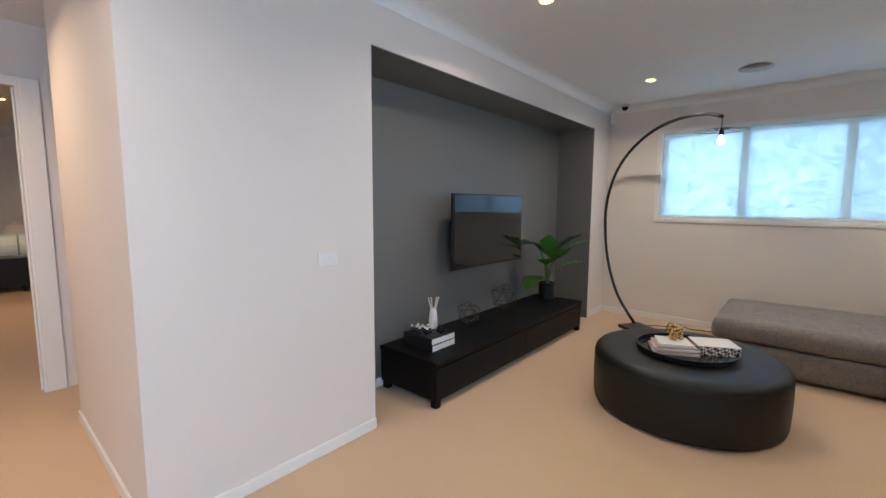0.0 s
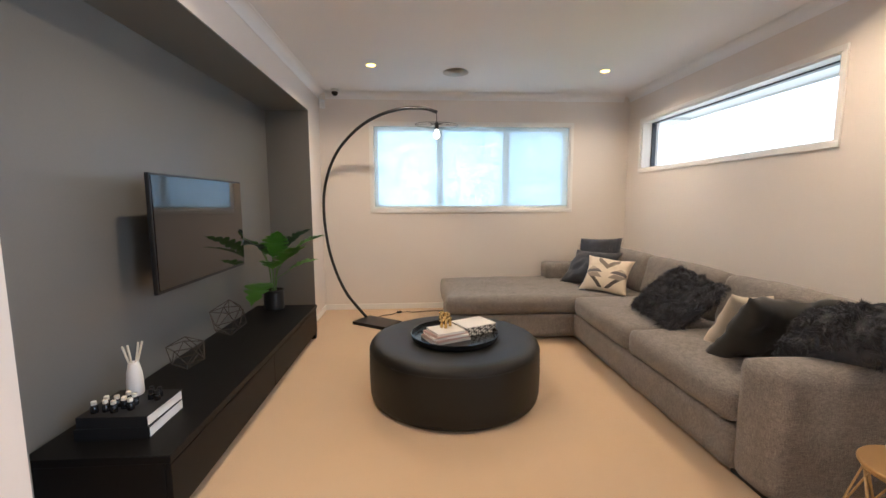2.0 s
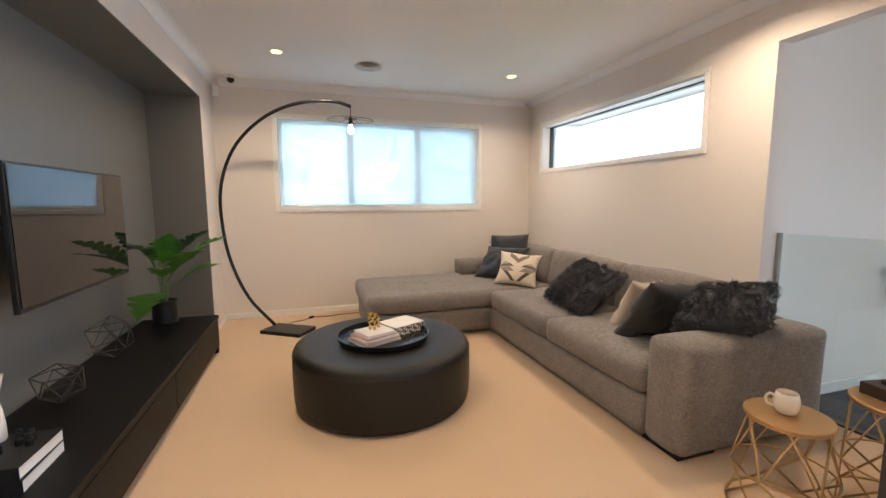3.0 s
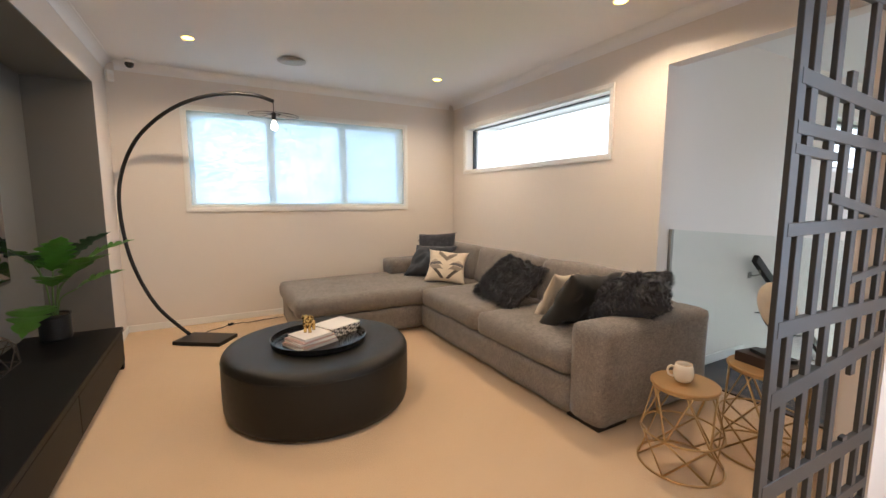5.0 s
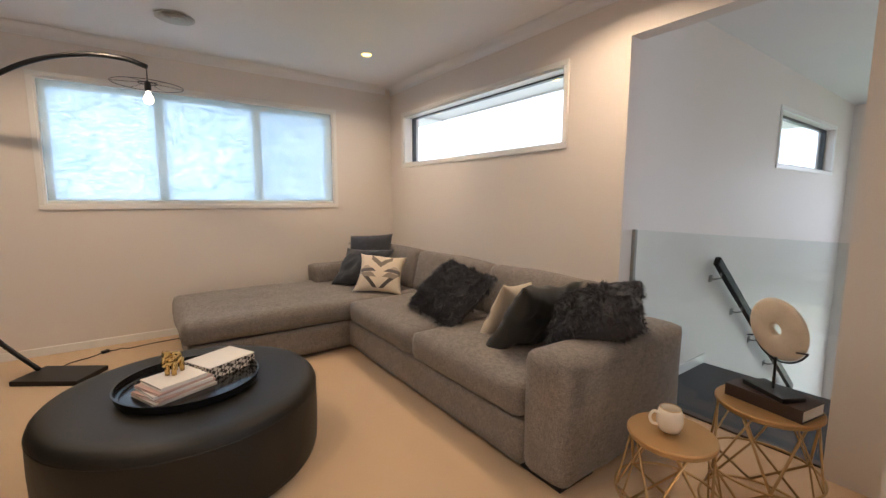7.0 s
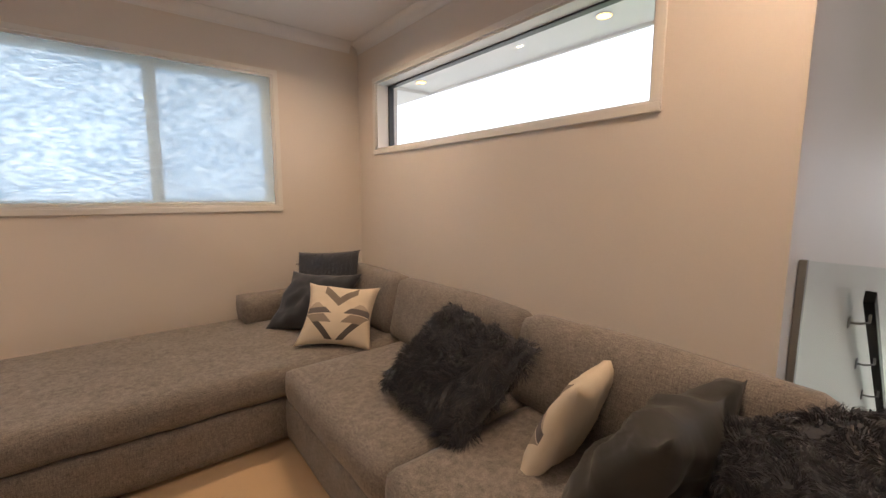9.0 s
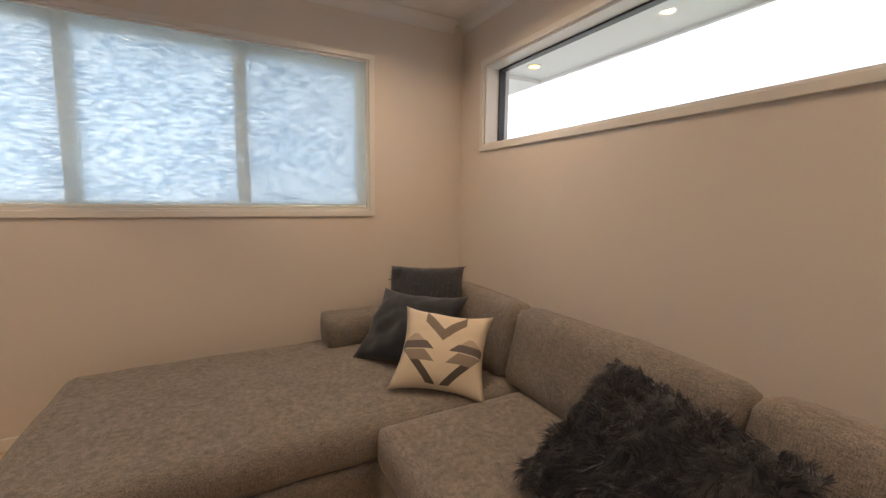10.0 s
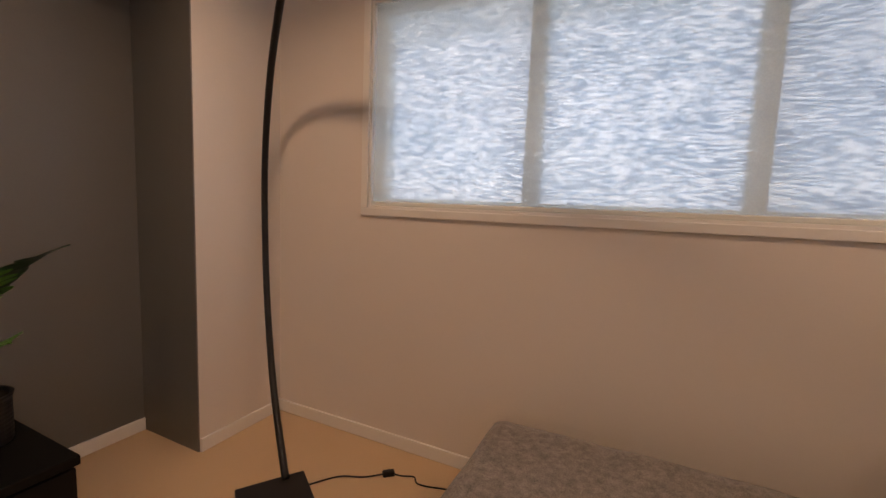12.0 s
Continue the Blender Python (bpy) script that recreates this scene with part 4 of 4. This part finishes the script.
for k in range(4):
    d = 0.12 + 0.62 * k
    cx, cz = 3.25 + d * math.cos(radians(36)), 0.79 - d * math.sin(radians(36))
    part("bracket", tube(bmesh.new(), [(cx, 3.478, cz - 0.03), (cx, 3.478, cz - 0.085), (cx, 3.52, cz - 0.10), (cx, 3.559, cz - 0.10)], 0.007, 8), M_CHAN, rail)
    part("bracket_plate", rbox(cx - 0.03, cx + 0.03, 3.552, 3.559, cz - 0.13, cz - 0.07, 0.002), M_CHAN, rail)
# stair windows
def plain_window(name, plane, at, a0, a1, z0, z1, label, frame_mat):
    w = tagged(new(name), label, "window", "", "structure")
    f = 0.03
    for nm, r in (("frame_bottom", (a0, a1, z0, z0 + f)), ("frame_top", (a0, a1, z1 - f, z1)), ("frame_side", (a0, a0 + f, z0 + f, z1 - f)), ("frame_side", (a1 - f, a1, z0 + f, z1 - f))):
        part(nm, rbox(r[0], r[1], at - 0.02, at + 0.03, r[2], r[3], 0.002) if plane == "y" else rbox(at - 0.02, at + 0.03, r[0], r[1], r[2], r[3], 0.002), frame_mat, w)
    r = (a0 + f, a1 - f, z0 + f, z1 - f)
    p = part("pane", boxes((r[0], r[1], at, at + 0.005, r[2], r[3])) if plane == "y" else boxes((at, at + 0.005, r[0], r[1], r[2], r[3])), M_GLASS, w)
    p.visible_shadow = False
    return w


plain_window("window_3", "y", 3.66, 4.68, 6.65, 1.64, 2.16, "small high stairwell window in a dark frame", M_FRAMEDK)
trim_frame("window_trim_stair", "y", 4.68, 6.65, 1.64, 2.16, OY1, 0.043, 0.014, "white painted architrave round the stairwell window")
# out of view, added only to go with the south daylight lamp
plain_window("window_6", "y", -1.71, 3.4, 5.4, 0.6, 2.0, "unseen stairwell window added to let daylight in, dark frame", M_FRAMEDK)
plain_window("window_4", "x", 7.57, 1.6, 3.1, 0.72, 1.95, "upper stairwell window in a dark frame", M_FRAMEDK)
plain_window("window_5", "x", 7.57, 1.6, 3.1, -2.1, -0.28, "tall lower stairwell window onto the garden", M_FRAMEDK)
solid("baseboard_stair", rbox(2.14, 3.34, OY1 - 0.014, OY1 - 0.002, -0.11, -0.03, 0.003), M_TRIM, "white painted skirting along the stair landing", "skirting", "structure")
solid("eave_stair", boxes((3.8, 7.6, 3.72, 4.35, 2.36, 2.40)), M_TRIM, "white painted roof eave outside the stairwell window", "eave", "structure")

# ---- outdoors ----
M_GROUND = mat("pale dry ground", (0.24, 0.235, 0.21), 0.95, vary=0.2, scale=0.5, fine=0.2, fine_scale=15)
M_LAWN = mat("lawn", (0.09, 0.19, 0.035), 0.95, vary=0.3, scale=0.6, fine=0.3, fine_scale=20)
gm = bmesh.new()
bmesh.ops.create_grid(gm, x_segments=2, y_segments=2, size=1500)
ground = solid("ground", gm, M_GROUND, "pale open ground reaching far off around the house", "ground", "structure")
ground.location.z = -3.06
solid("lawn", boxes((8.6, 22.0, -6.0, 12.0, -3.06, -3.05)), M_LAWN, "bright green garden lawn outside the stairwell", "lawn", "structure")
M_LEAF2 = mat("hedge leaves", (0.05, 0.11, 0.025), 0.6, vary=0.3, scale=4, fine=0.3, fine_scale=40)


def hedge(name, x, y0, y1, z0, h, seed):
    rnd = random.Random(seed)
    bm = bmesh.new()
    for _ in range(2600):
        p = Vector((x + rnd.gauss(0, 0.16), rnd.uniform(y0, y1), z0 + h * rnd.random() ** 0.8))
        p.z = z0 + (p.z - z0) * (1 + 0.25 * noise.noise(p * 2))
        d = Vector((rnd.uniform(-1, 1), rnd.uniform(-1, 1), rnd.uniform(-0.3, 1))).normalized() * 0.06
        s = d.cross(Vector((rnd.uniform(-1, 1), rnd.uniform(-1, 1), rnd.uniform(-1, 1)))).normalized() * 0.025
        bm.faces.new([bm.verts.new(q) for q in (p, p + d * 0.5 + s, p + d, p + d * 0.5 - s)])
    return tagged(solid(name, bm, M_LEAF2, "clipped green garden hedge outside the stairwell", "hedge"), kind="stuff")


hedge("hedge", 10.2, -1.0, 6.0, -3.05, 0.8, 5)
hedge("hedge", 12.2, -1.0, 7.0, -3.05, 1.1, 6)
fence = thing("garden_fence", pose(14.0, 0, -3.05), "grey metal picket fence beyond the hedges", "fence")
for zz in (0.15, 1.45):
    part("rail", rbox(-0.02, 0.02, -2.0, 9.0, zz, zz + 0.04, 0.003), M_CHAN, fence)
pk = None
for k in range(74):
    if pk is None:
        pk = part("picket", rbox(-0.008, 0.008, -0.008, 0.008, 0.0, 1.5, 0.002), M_CHAN, fence)
        pk.location.y = -2.0
    else:
        c = pk.copy()
        scene.collection.objects.link(c)
        c.location.y = -2.0 + k * 0.15

# ---- on the TV cabinet ----
M_BLACKBOOK = mat("black book cloth", (0.010, 0.010, 0.011), 0.5, vary=0.1, scale=20)
book("book", pose(-1.89, 3.42, CZ + 0.0005, 0, 0, 1), 0.30, 0.262, 0.05, M_BLACKBOOK, "large black coffee-table book lying on the cabinet", group="books on the cabinet")
book("book", pose(-1.885, 3.42, CZ + 0.051, 0, 0, -1), 0.29, 0.255, 0.048, M_BLACKBOOK, "large black coffee-table book on top of another", group="books on the cabinet")
BZ = CZ + 0.0995
M_CERAM = mat("white matt ceramic", (0.76, 0.73, 0.70), 0.45, vary=0.03, scale=15)
M_REED = mat("pale reed", (0.62, 0.57, 0.48), 0.8, vary=0.1, scale=60)
dif = thing("reed_diffuser", pose(-1.925, 3.505, BZ), "white ceramic bottle vase holding pale reeds", "diffuser")
part("bottle", lathe(bmesh.new(), [(0.005, 0.0), (0.031, 0.0), (0.034, 0.006), (0.034, 0.06), (0.030, 0.11), (0.023, 0.142), (0.019, 0.155), (0.015, 0.155), (0.014, 0.14)], 32), M_CERAM, dif, smooth=True)
for dx, dy in ((-0.012, -0.022), (0.006, 0.018), (0.012, 0.026), (-0.004, -0.012)):
    part("reed", tube(bmesh.new(), [(0, 0, 0.10), (dx * 0.8, dy * 0.7, 0.155), (dx * 1.8, dy * 1.5, 0.24)], 0.0046, 6), M_REED, dif)
M_BOTTLE = mat("dark glass bottle", (0.012, 0.012, 0.014), 0.12, vary=0.05, scale=20)
M_CAP = mat("ivory bottle cap", (0.70, 0.66, 0.58), 0.5, vary=0.05, scale=50)
first = None
for k, (bx, by) in enumerate(((-1.985, 3.335), (-1.945, 3.345), (-1.905, 3.335), (-1.965, 3.38), (-1.925, 3.385), (-1.885, 3.37), (-1.86, 3.40), (-1.90, 3.42), (-1.85, 3.355))):
    if first is None:
        first = thing("small_bottle", pose(bx, by, BZ), "small dark glass bottle with an ivory stopper", "bottle", "bottles on the books")
        part("bottle_body", lathe(bmesh.new(), [(0.003, 0.0), (0.013, 0.0), (0.014, 0.003), (0.014, 0.026), (0.008, 0.033), (0.007, 0.036)], 16), M_BOTTLE, first, smooth=True)
        part("cap", lathe(bmesh.new(), [(0.009, 0.036), (0.0105, 0.037), (0.0105, 0.050), (0.009, 0.052)], 14), M_CAP, first, "ivory stopper")
    else:
        copy_thing(first, pose(bx, by, BZ))
dark = None
for bx, by in ((-1.825, 3.45), (-1.80, 3.475), (-1.84, 3.485), (-1.79, 3.44)):
    if dark is None:
        dark = thing("black_bottle", pose(bx, by, BZ), "tiny all-black stoppered bottle on the books", "bottle", "bottles on the books")
        part("bottle_body", lathe(bmesh.new(), [(0.003, 0.0), (0.012, 0.0), (0.012, 0.022), (0.007, 0.028)], 14), M_BOTTLE, dark)
        part("cap", lathe(bmesh.new(), [(0.009, 0.028), (0.009, 0.044), (0.008, 0.045)], 12), M_BLACK, dark)
    else:
        copy_thing(dark, pose(bx, by, BZ))


M_WIRE = mat("bronze wire", (0.07, 0.058, 0.048), 0.4, metal=0.6, vary=0.1, scale=20)


def wire_form(name, x, y, r, seed, label, squash=0.9):
    """An open faceted wire ornament."""
    ob = thing(name, pose(x, y, CZ, 0, 0, seed * 17), label, "ornament", "wire ornaments")
    bm = bmesh.new()
    bmesh.ops.create_icosphere(bm, subdivisions=1, radius=r)
    pts = [v.co.copy() for v in bm.verts]
    bm.verts.index_update()
    edges = [(e.verts[0].index, e.verts[1].index) for e in bm.edges]
    bm.free()
    rnd = random.Random(seed)
    pts = [Vector((p.x * rnd.uniform(0.8, 1.15), p.y * rnd.uniform(0.8, 1.15), p.z * squash)) for p in pts]
    low = min(p.z for p in pts)
    for a, b in edges:
        if rnd.random() < 0.92:
            part("wire", tube(bmesh.new(), [pts[a] - Vector((0, 0, low - 0.003)), pts[b] - Vector((0, 0, low - 0.003))], 0.0034, 5), M_WIRE, ob)
    return ob


wire_form("wire_ornament", -1.98, 4.03, 0.11, 3, "faceted black wire ornament on the cabinet")
wire_form("wire_ornament", -2.0, 4.66, 0.135, 4, "round open black wire ornament on the cabinet", 1.0)

# ---- plant ----
M_LEAF = mat("glossy green leaf", (0.11, 0.27, 0.045), 0.38, vary=0.3, scale=12, fine=0.15, fine_scale=60, bump=0.1, rand=0.35)
M_LEAFDK = mat("dark green leaf", (0.02, 0.065, 0.025), 0.35, vary=0.3, scale=12, fine=0.1, fine_scale=60, bump=0.1)
M_STEM = mat("green stem", (0.10, 0.19, 0.05), 0.5, vary=0.2, scale=30)
M_POT = mat("black ribbed pot", (0.008, 0.008, 0.009), 0.45, vary=0.1, scale=30)
M_SOIL = mat("potting soil", (0.03, 0.022, 0.016), 0.95, vary=0.4, scale=80)
PX, PY = -1.94, 5.43
plant = thing("potted_plant", pose(PX, PY, CZ), "green split-leaf plant in a black ribbed pot", "plant")
prof = [(0.01, 0.0), (0.075, 0.0), (0.085, 0.005)] + [(0.088 + 0.0008 * (k % 2), 0.012 + k * 0.008) for k in range(20)] + [(0.094, 0.176), (0.094, 0.184), (0.086, 0.184), (0.084, 0.165), (0.01, 0.165)]
part("pot", lathe(bmesh.new(), prof, 40), M_POT, plant)
part("soil", lathe(bmesh.new(), [(0.005, 0.166), (0.083, 0.166), (0.08, 0.172), (0.04, 0.176), (0.005, 0.175)], 24), M_SOIL, plant)


def leaf_blade(length, width, lobes, droop):
    """A long leaf along +x with cut lobes, folded along its midrib."""
    bm = bmesh.new()
    n = 48
    mid, up, dn = [], [], []
    for i in range(n + 1):
        s = i / n
        w = width * (math.sin(math.pi * min(1, s ** 0.75 * 1.02)) ** 0.8) * 0.5 + 0.002
        cut = 1.0 if lobes == 0 else 0.42 + 0.58 * abs(math.cos(s * lobes * math.pi)) ** 0.5
        cz = -droop * s * s * length
        mid.append(bm.verts.new((s * length, 0, cz)))
        k = w * cut
        fwd = 0.10 * length * (0.3 + cut) * (1 - s) * 0.6
        up.append(bm.verts.new((s * length + fwd * 0.4, k, cz + 0.16 * k + 0.004 * math.sin(s * 22))))
        dn.append(bm.verts.new((s * length + fwd * 0.4, -k, cz + 0.16 * k + 0.004 * math.cos(s * 19))))
    for i in range(n):
        bm.faces.new((mid[i], mid[i + 1], up[i + 1], up[i]))
        bm.faces.new((mid[i + 1], mid[i], dn[i], dn[i + 1]))
    bmesh.ops.solidify(bm, geom=list(bm.faces), thickness=0.0012)
    return bm


#        azimuth, out, height, blade length, width, lobes, pitch of blade (deg up), droop, material
LEAVES = [(-18, 0.16, 0.32, 0.40, 0.25, 8, 46, 0.32, M_LEAF), (-8, 0.14, 0.18, 0.30, 0.17, 6, 38, 0.3, M_LEAF), (-60, 0.07, 0.32, 0.34, 0.24, 7, 66, 0.4, M_LEAF),
          (-108, 0.14, 0.40, 0.32, 0.25, 7, 46, 0.9, M_LEAFDK), (-98, 0.15, 0.10, 0.25, 0.26, 5, 0, 0.6, M_LEAF), (-72, 0.12, 0.22, 0.32, 0.20, 6, 44, 0.5, M_LEAF),
          (20, 0.09, 0.36, 0.32, 0.22, 7, 58, 0.4, M_LEAFDK), (-120, 0.07, 0.34, 0.28, 0.22, 6, 62, 0.5, M_LEAF), (-40, 0.16, 0.28, 0.38, 0.25, 7, 46, 0.4, M_LEAF)]
for az, out, hz, ln, wd, lobes, pit, droop, lm in LEAVES:
    d = Vector((math.cos(radians(az)), math.sin(radians(az)), 0))
    tip = d * out + Vector((0, 0, 0.17 + hz))
    b0 = d * 0.02 + Vector((0, 0, 0.172))
    part("stem", tube(bmesh.new(), smooth_line([b0, b0 * 0.5 + tip * 0.5 - d * out * 0.22 + Vector((0, 0, 0.03)), tip], 5), 0.0045, 6), M_STEM, plant, smooth=True)
    lf = part("leaf", leaf_blade(ln, wd, lobes, droop), lm, plant, smooth=True)
    lf.matrix_basis = Matrix.Translation(tip) @ pose(0, 0, 0, 0, 0, az) @ pose(0, 0, 0, random.uniform(-25, 25), -pit, 0)

# ---- lamp head, cable ----
TIP = AB + AU * 1.485
part("drop_wire", tube(bmesh.new(), [TIP + Vector((0, 0, 2.15)), TIP + Vector((0, 0, 2.02))], 0.004, 6), M_BLACK, lamp)
shade = part("wire_shade", tube(bmesh.new(), circle(0.205, 0.0, 48), 0.0022, 6, True), M_BLACK, lamp, smooth=True)
shade.matrix_basis = Matrix.Translation((TIP.x, TIP.y, 2.03)) @ pose(0, 0, 0, 2, 1, 0)
part("inner_ring", tube(bmesh.new(), circle(0.055, 0.012, 28), 0.003, 6, True), M_BLACK, shade, smooth=True)
for k in range(6):
    a = k * math.tau / 6
    part("spoke", tube(bmesh.new(), [(0.018 * math.cos(a), 0.018 * math.sin(a), 0.016), (0.204 * math.cos(a), 0.204 * math.sin(a), 0.0)], 0.0015, 5), M_BLACK, shade)
part("socket", lathe(bmesh.new(), [(0.006, 2.06), (0.018, 2.05), (0.020, 1.995), (0.016, 1.99)], 20, TIP.x, TIP.y), M_BLACK, lamp)
part("bulb", lathe(bmesh.new(), [(0.013, 1.99), (0.016, 1.975), (0.028, 1.95), (0.030, 1.935), (0.024, 1.915), (0.010, 1.905), (0.002, 1.904)], 24, TIP.x, TIP.y), glow("lit bulb", (1.0, 0.80, 0.55), 1.4), lamp, "lit frosted bulb", smooth=True)
cable = thing("power_cable", pose(0, 0, 0), "thin black lamp cable with an inline switch on carpet", "cable")
part("cord", tube(bmesh.new(), smooth_line([(-1.10, 6.16, 0.006), (-1.02, 6.27, 0.005), (-0.92, 6.32, 0.005), (-0.83, 6.385, 0.012), (-0.77, 6.41, 0.005), (-0.72, 6.43, 0.005), (-0.69, 6.40, 0.005), (-0.64, 6.40, 0.005), (-0.52, 6.43, 0.005), (-0.30, 6.45, 0.005)], 6), 0.0035, 6), M_BLACK, cable, smooth=True)
sw = part("switch", rbox(-0.028, 0.028, -0.016, 0.016, 0.0, 0.024, 0.007), M_BLACK, cable, "black inline switch")
sw.matrix_basis = pose(-0.83, 6.387, 0.001, 0, 0, 40)

# ---- ceiling and wall fittings ----
M_LENS = glow("lit downlight lens", (1.0, 0.56, 0.07), 2.4)
dl = None
for lx, ly in DOWNLIGHTS:
    if dl is None:
        dl = thing("downlight", pose(lx, ly, H), "small round recessed ceiling downlight, lit", "downlight", "ceiling downlights")
        part("rim", lathe(bmesh.new(), [(0.040, -0.002), (0.052, -0.004), (0.054, -0.001), (0.054, 0.002), (0.040, 0.002)], 32), M_PLASTIC, dl)
        part("lens", lathe(bmesh.new(), [(0.001, -0.0048), (0.039, -0.0048), (0.039, -0.003), (0.001, -0.003)], 24), M_LENS, dl, "glowing warm lens")
    else:
        copy_thing(dl, pose(lx, ly, H))
for lx, ly in ((2.59, 6.52), (2.60, 4.66)):
    ob = copy_thing(dl, pose(lx, ly, 2.357))
    tagged(ob, "small round lit downlight in the outside eave", "downlight", "eave downlights")
vent = thing("ceiling_vent", pose(-0.218, 5.76, H), "round white ceiling air diffuser", "vent")
M_VENT = mat("off-white vent plastic", (0.55, 0.54, 0.50), 0.5, vary=0.05, scale=10)
for k, r in enumerate((0.125, 0.095, 0.065, 0.035)):
    part("cone_ring", lathe(bmesh.new(), [(r - 0.026, -0.003 - 0.004 * k), (r, -0.014 - 0.002 * k), (r, -0.011 - 0.002 * k), (r - 0.024, 0.0 - 0.003 * k)], 40), M_VENT, vent, smooth=True)
cctv = thing("security_camera", pose(-1.52, 6.48, H), "small white dome security camera under the ceiling", "camera")
part("mount", lathe(bmesh.new(), [(0.045, 0.0), (0.045, -0.02), (0.04, -0.026)], 28), M_PLASTIC, cctv, smooth=True)
part("dome", lathe(bmesh.new(), [(0.036, -0.024), (0.036, -0.04), (0.028, -0.058), (0.014, -0.068), (0.002, -0.070)], 24), M_LACQUER, cctv, "dark dome", smooth=True)
pir = thing("motion_sensor", pose(-1.70, 6.57, 2.43, 0, 0, 45), "small white motion sensor in the room corner", "sensor")
part("case", rbox(-0.03, 0.03, -0.04, 0.0, -0.05, 0.05, 0.008), M_PLASTIC, pir)
part("window", rbox(-0.02, 0.02, -0.043, -0.038, -0.035, 0.015, 0.002), M_PAPER, pir)


def switch_plate(x, y, z, turn, label):
    ob = thing("light_switch", pose(x, y, z, 0, 0, turn), label, "light switch", "light switches")
    part("plate", rbox(-0.058, 0.058, -0.008, 0.0, -0.036, 0.036, 0.003), M_PLASTIC, ob)
    part("rocker", rbox(0.012, 0.034, -0.012, -0.007, -0.010, 0.010, 0.002), M_PLASTIC, ob)
    return ob


switch_plate(XW, 2.445, 1.082, 90, "white plastic light switch on the painted wall")
switch_plate(1.262, 2.13, 1.13, 0, "white plastic light switch beside the screen")

# ---- bedroom seen through the doorway ----
M_BED = mat("brown bed linen", (0.16, 0.11, 0.08), 0.9, vary=0.1, scale=8)
M_SLAT = mat("white blind slats", (0.72, 0.70, 0.64), 0.5, vary=0.03, scale=10)
blind = thing("venetian_blind", pose(-9.38, 0.9, 0), "closed white slatted blind on the bedroom window", "blind")
part("headrail", rbox(-0.01, 0.04, -1.0, 1.6, 2.35, 2.40, 0.003), M_SLAT, blind)
sl = None
for k in range(37):
    if sl is None:
        sl = part("slat", rbox(0.0, 0.008, -1.0, 1.6, 0.0, 0.052, 0.002), M_SLAT, blind)
        sl.matrix_basis = pose(0.0, 0, 0.50, 0, 14, 0)
    else:
        c = sl.copy()
        scene.collection.objects.link(c)
        c.matrix_basis = pose(0.0, 0, 0.50 + k * 0.05, 0, 14, 0)
bed = thing("bed", pose(-8.4, 2.66, 0), "bed with brown covers in the far bedroom", "bed")
part("base", rbox(-0.95, 0.9, -0.75, 0.75, 0.0, 0.30, 0.02), M_BLACKBOOK, bed)
part("mattress", soft_box(-0.95, 0.9, -0.75, 0.75, 0.30, 0.55, 0.06, 0.02, 0.12), M_BED, bed, smooth=True)
for yy in (-0.38, 0.38):
    pl = part("pillow", pillow(0.6, 0.42, 0.18, seed=40), M_PAPER, bed, smooth=True)
    pl.matrix_basis = pose(-0.72, yy, 0.72, 60, 0, 90)
bt = thing("bedside_table", pose(-9.05, 1.58, 0), "dark bedside table under the blind", "bedside table")
part("carcass", rbox(-0.22, 0.22, -0.24, 0.24, 0.08, 0.50, 0.006), M_BLACKBOOK, bt)
part("top", rbox(-0.235, 0.235, -0.255, 0.255, 0.50, 0.53, 0.006), M_BLACKBOOK, bt)
for fx in (-0.19, 0.15):
    for fy in (-0.2, 0.16):
        part("foot", rbox(fx, fx + 0.04, fy, fy + 0.04, 0, 0.08, 0.003), M_BLACKBOOK, bt)
tl = thing("table_lamp", pose(-9.05, 1.74, 0.53), "lit white table lamp on the bedside table", "lamp")
part("foot", lathe(bmesh.new(), [(0.005, 0.0), (0.08, 0.0), (0.08, 0.015), (0.012, 0.02), (0.012, 0.42), (0.005, 0.42)], 24), M_CHAN, tl)
part("shade", lathe(bmesh.new(), [(0.17, 0.36), (0.12, 0.46), (0.05, 0.52), (0.046, 0.52), (0.115, 0.455), (0.165, 0.36)], 32, cap=False), M_PAPER, tl, smooth=True)
part("bulb", lathe(bmesh.new(), [(0.005, 0.37), (0.06, 0.375), (0.075, 0.40), (0.05, 0.44), (0.005, 0.45)], 20), glow("lit lamp bulb", (1.0, 0.72, 0.38), 4.0), tl, "lit bulb", smooth=True)
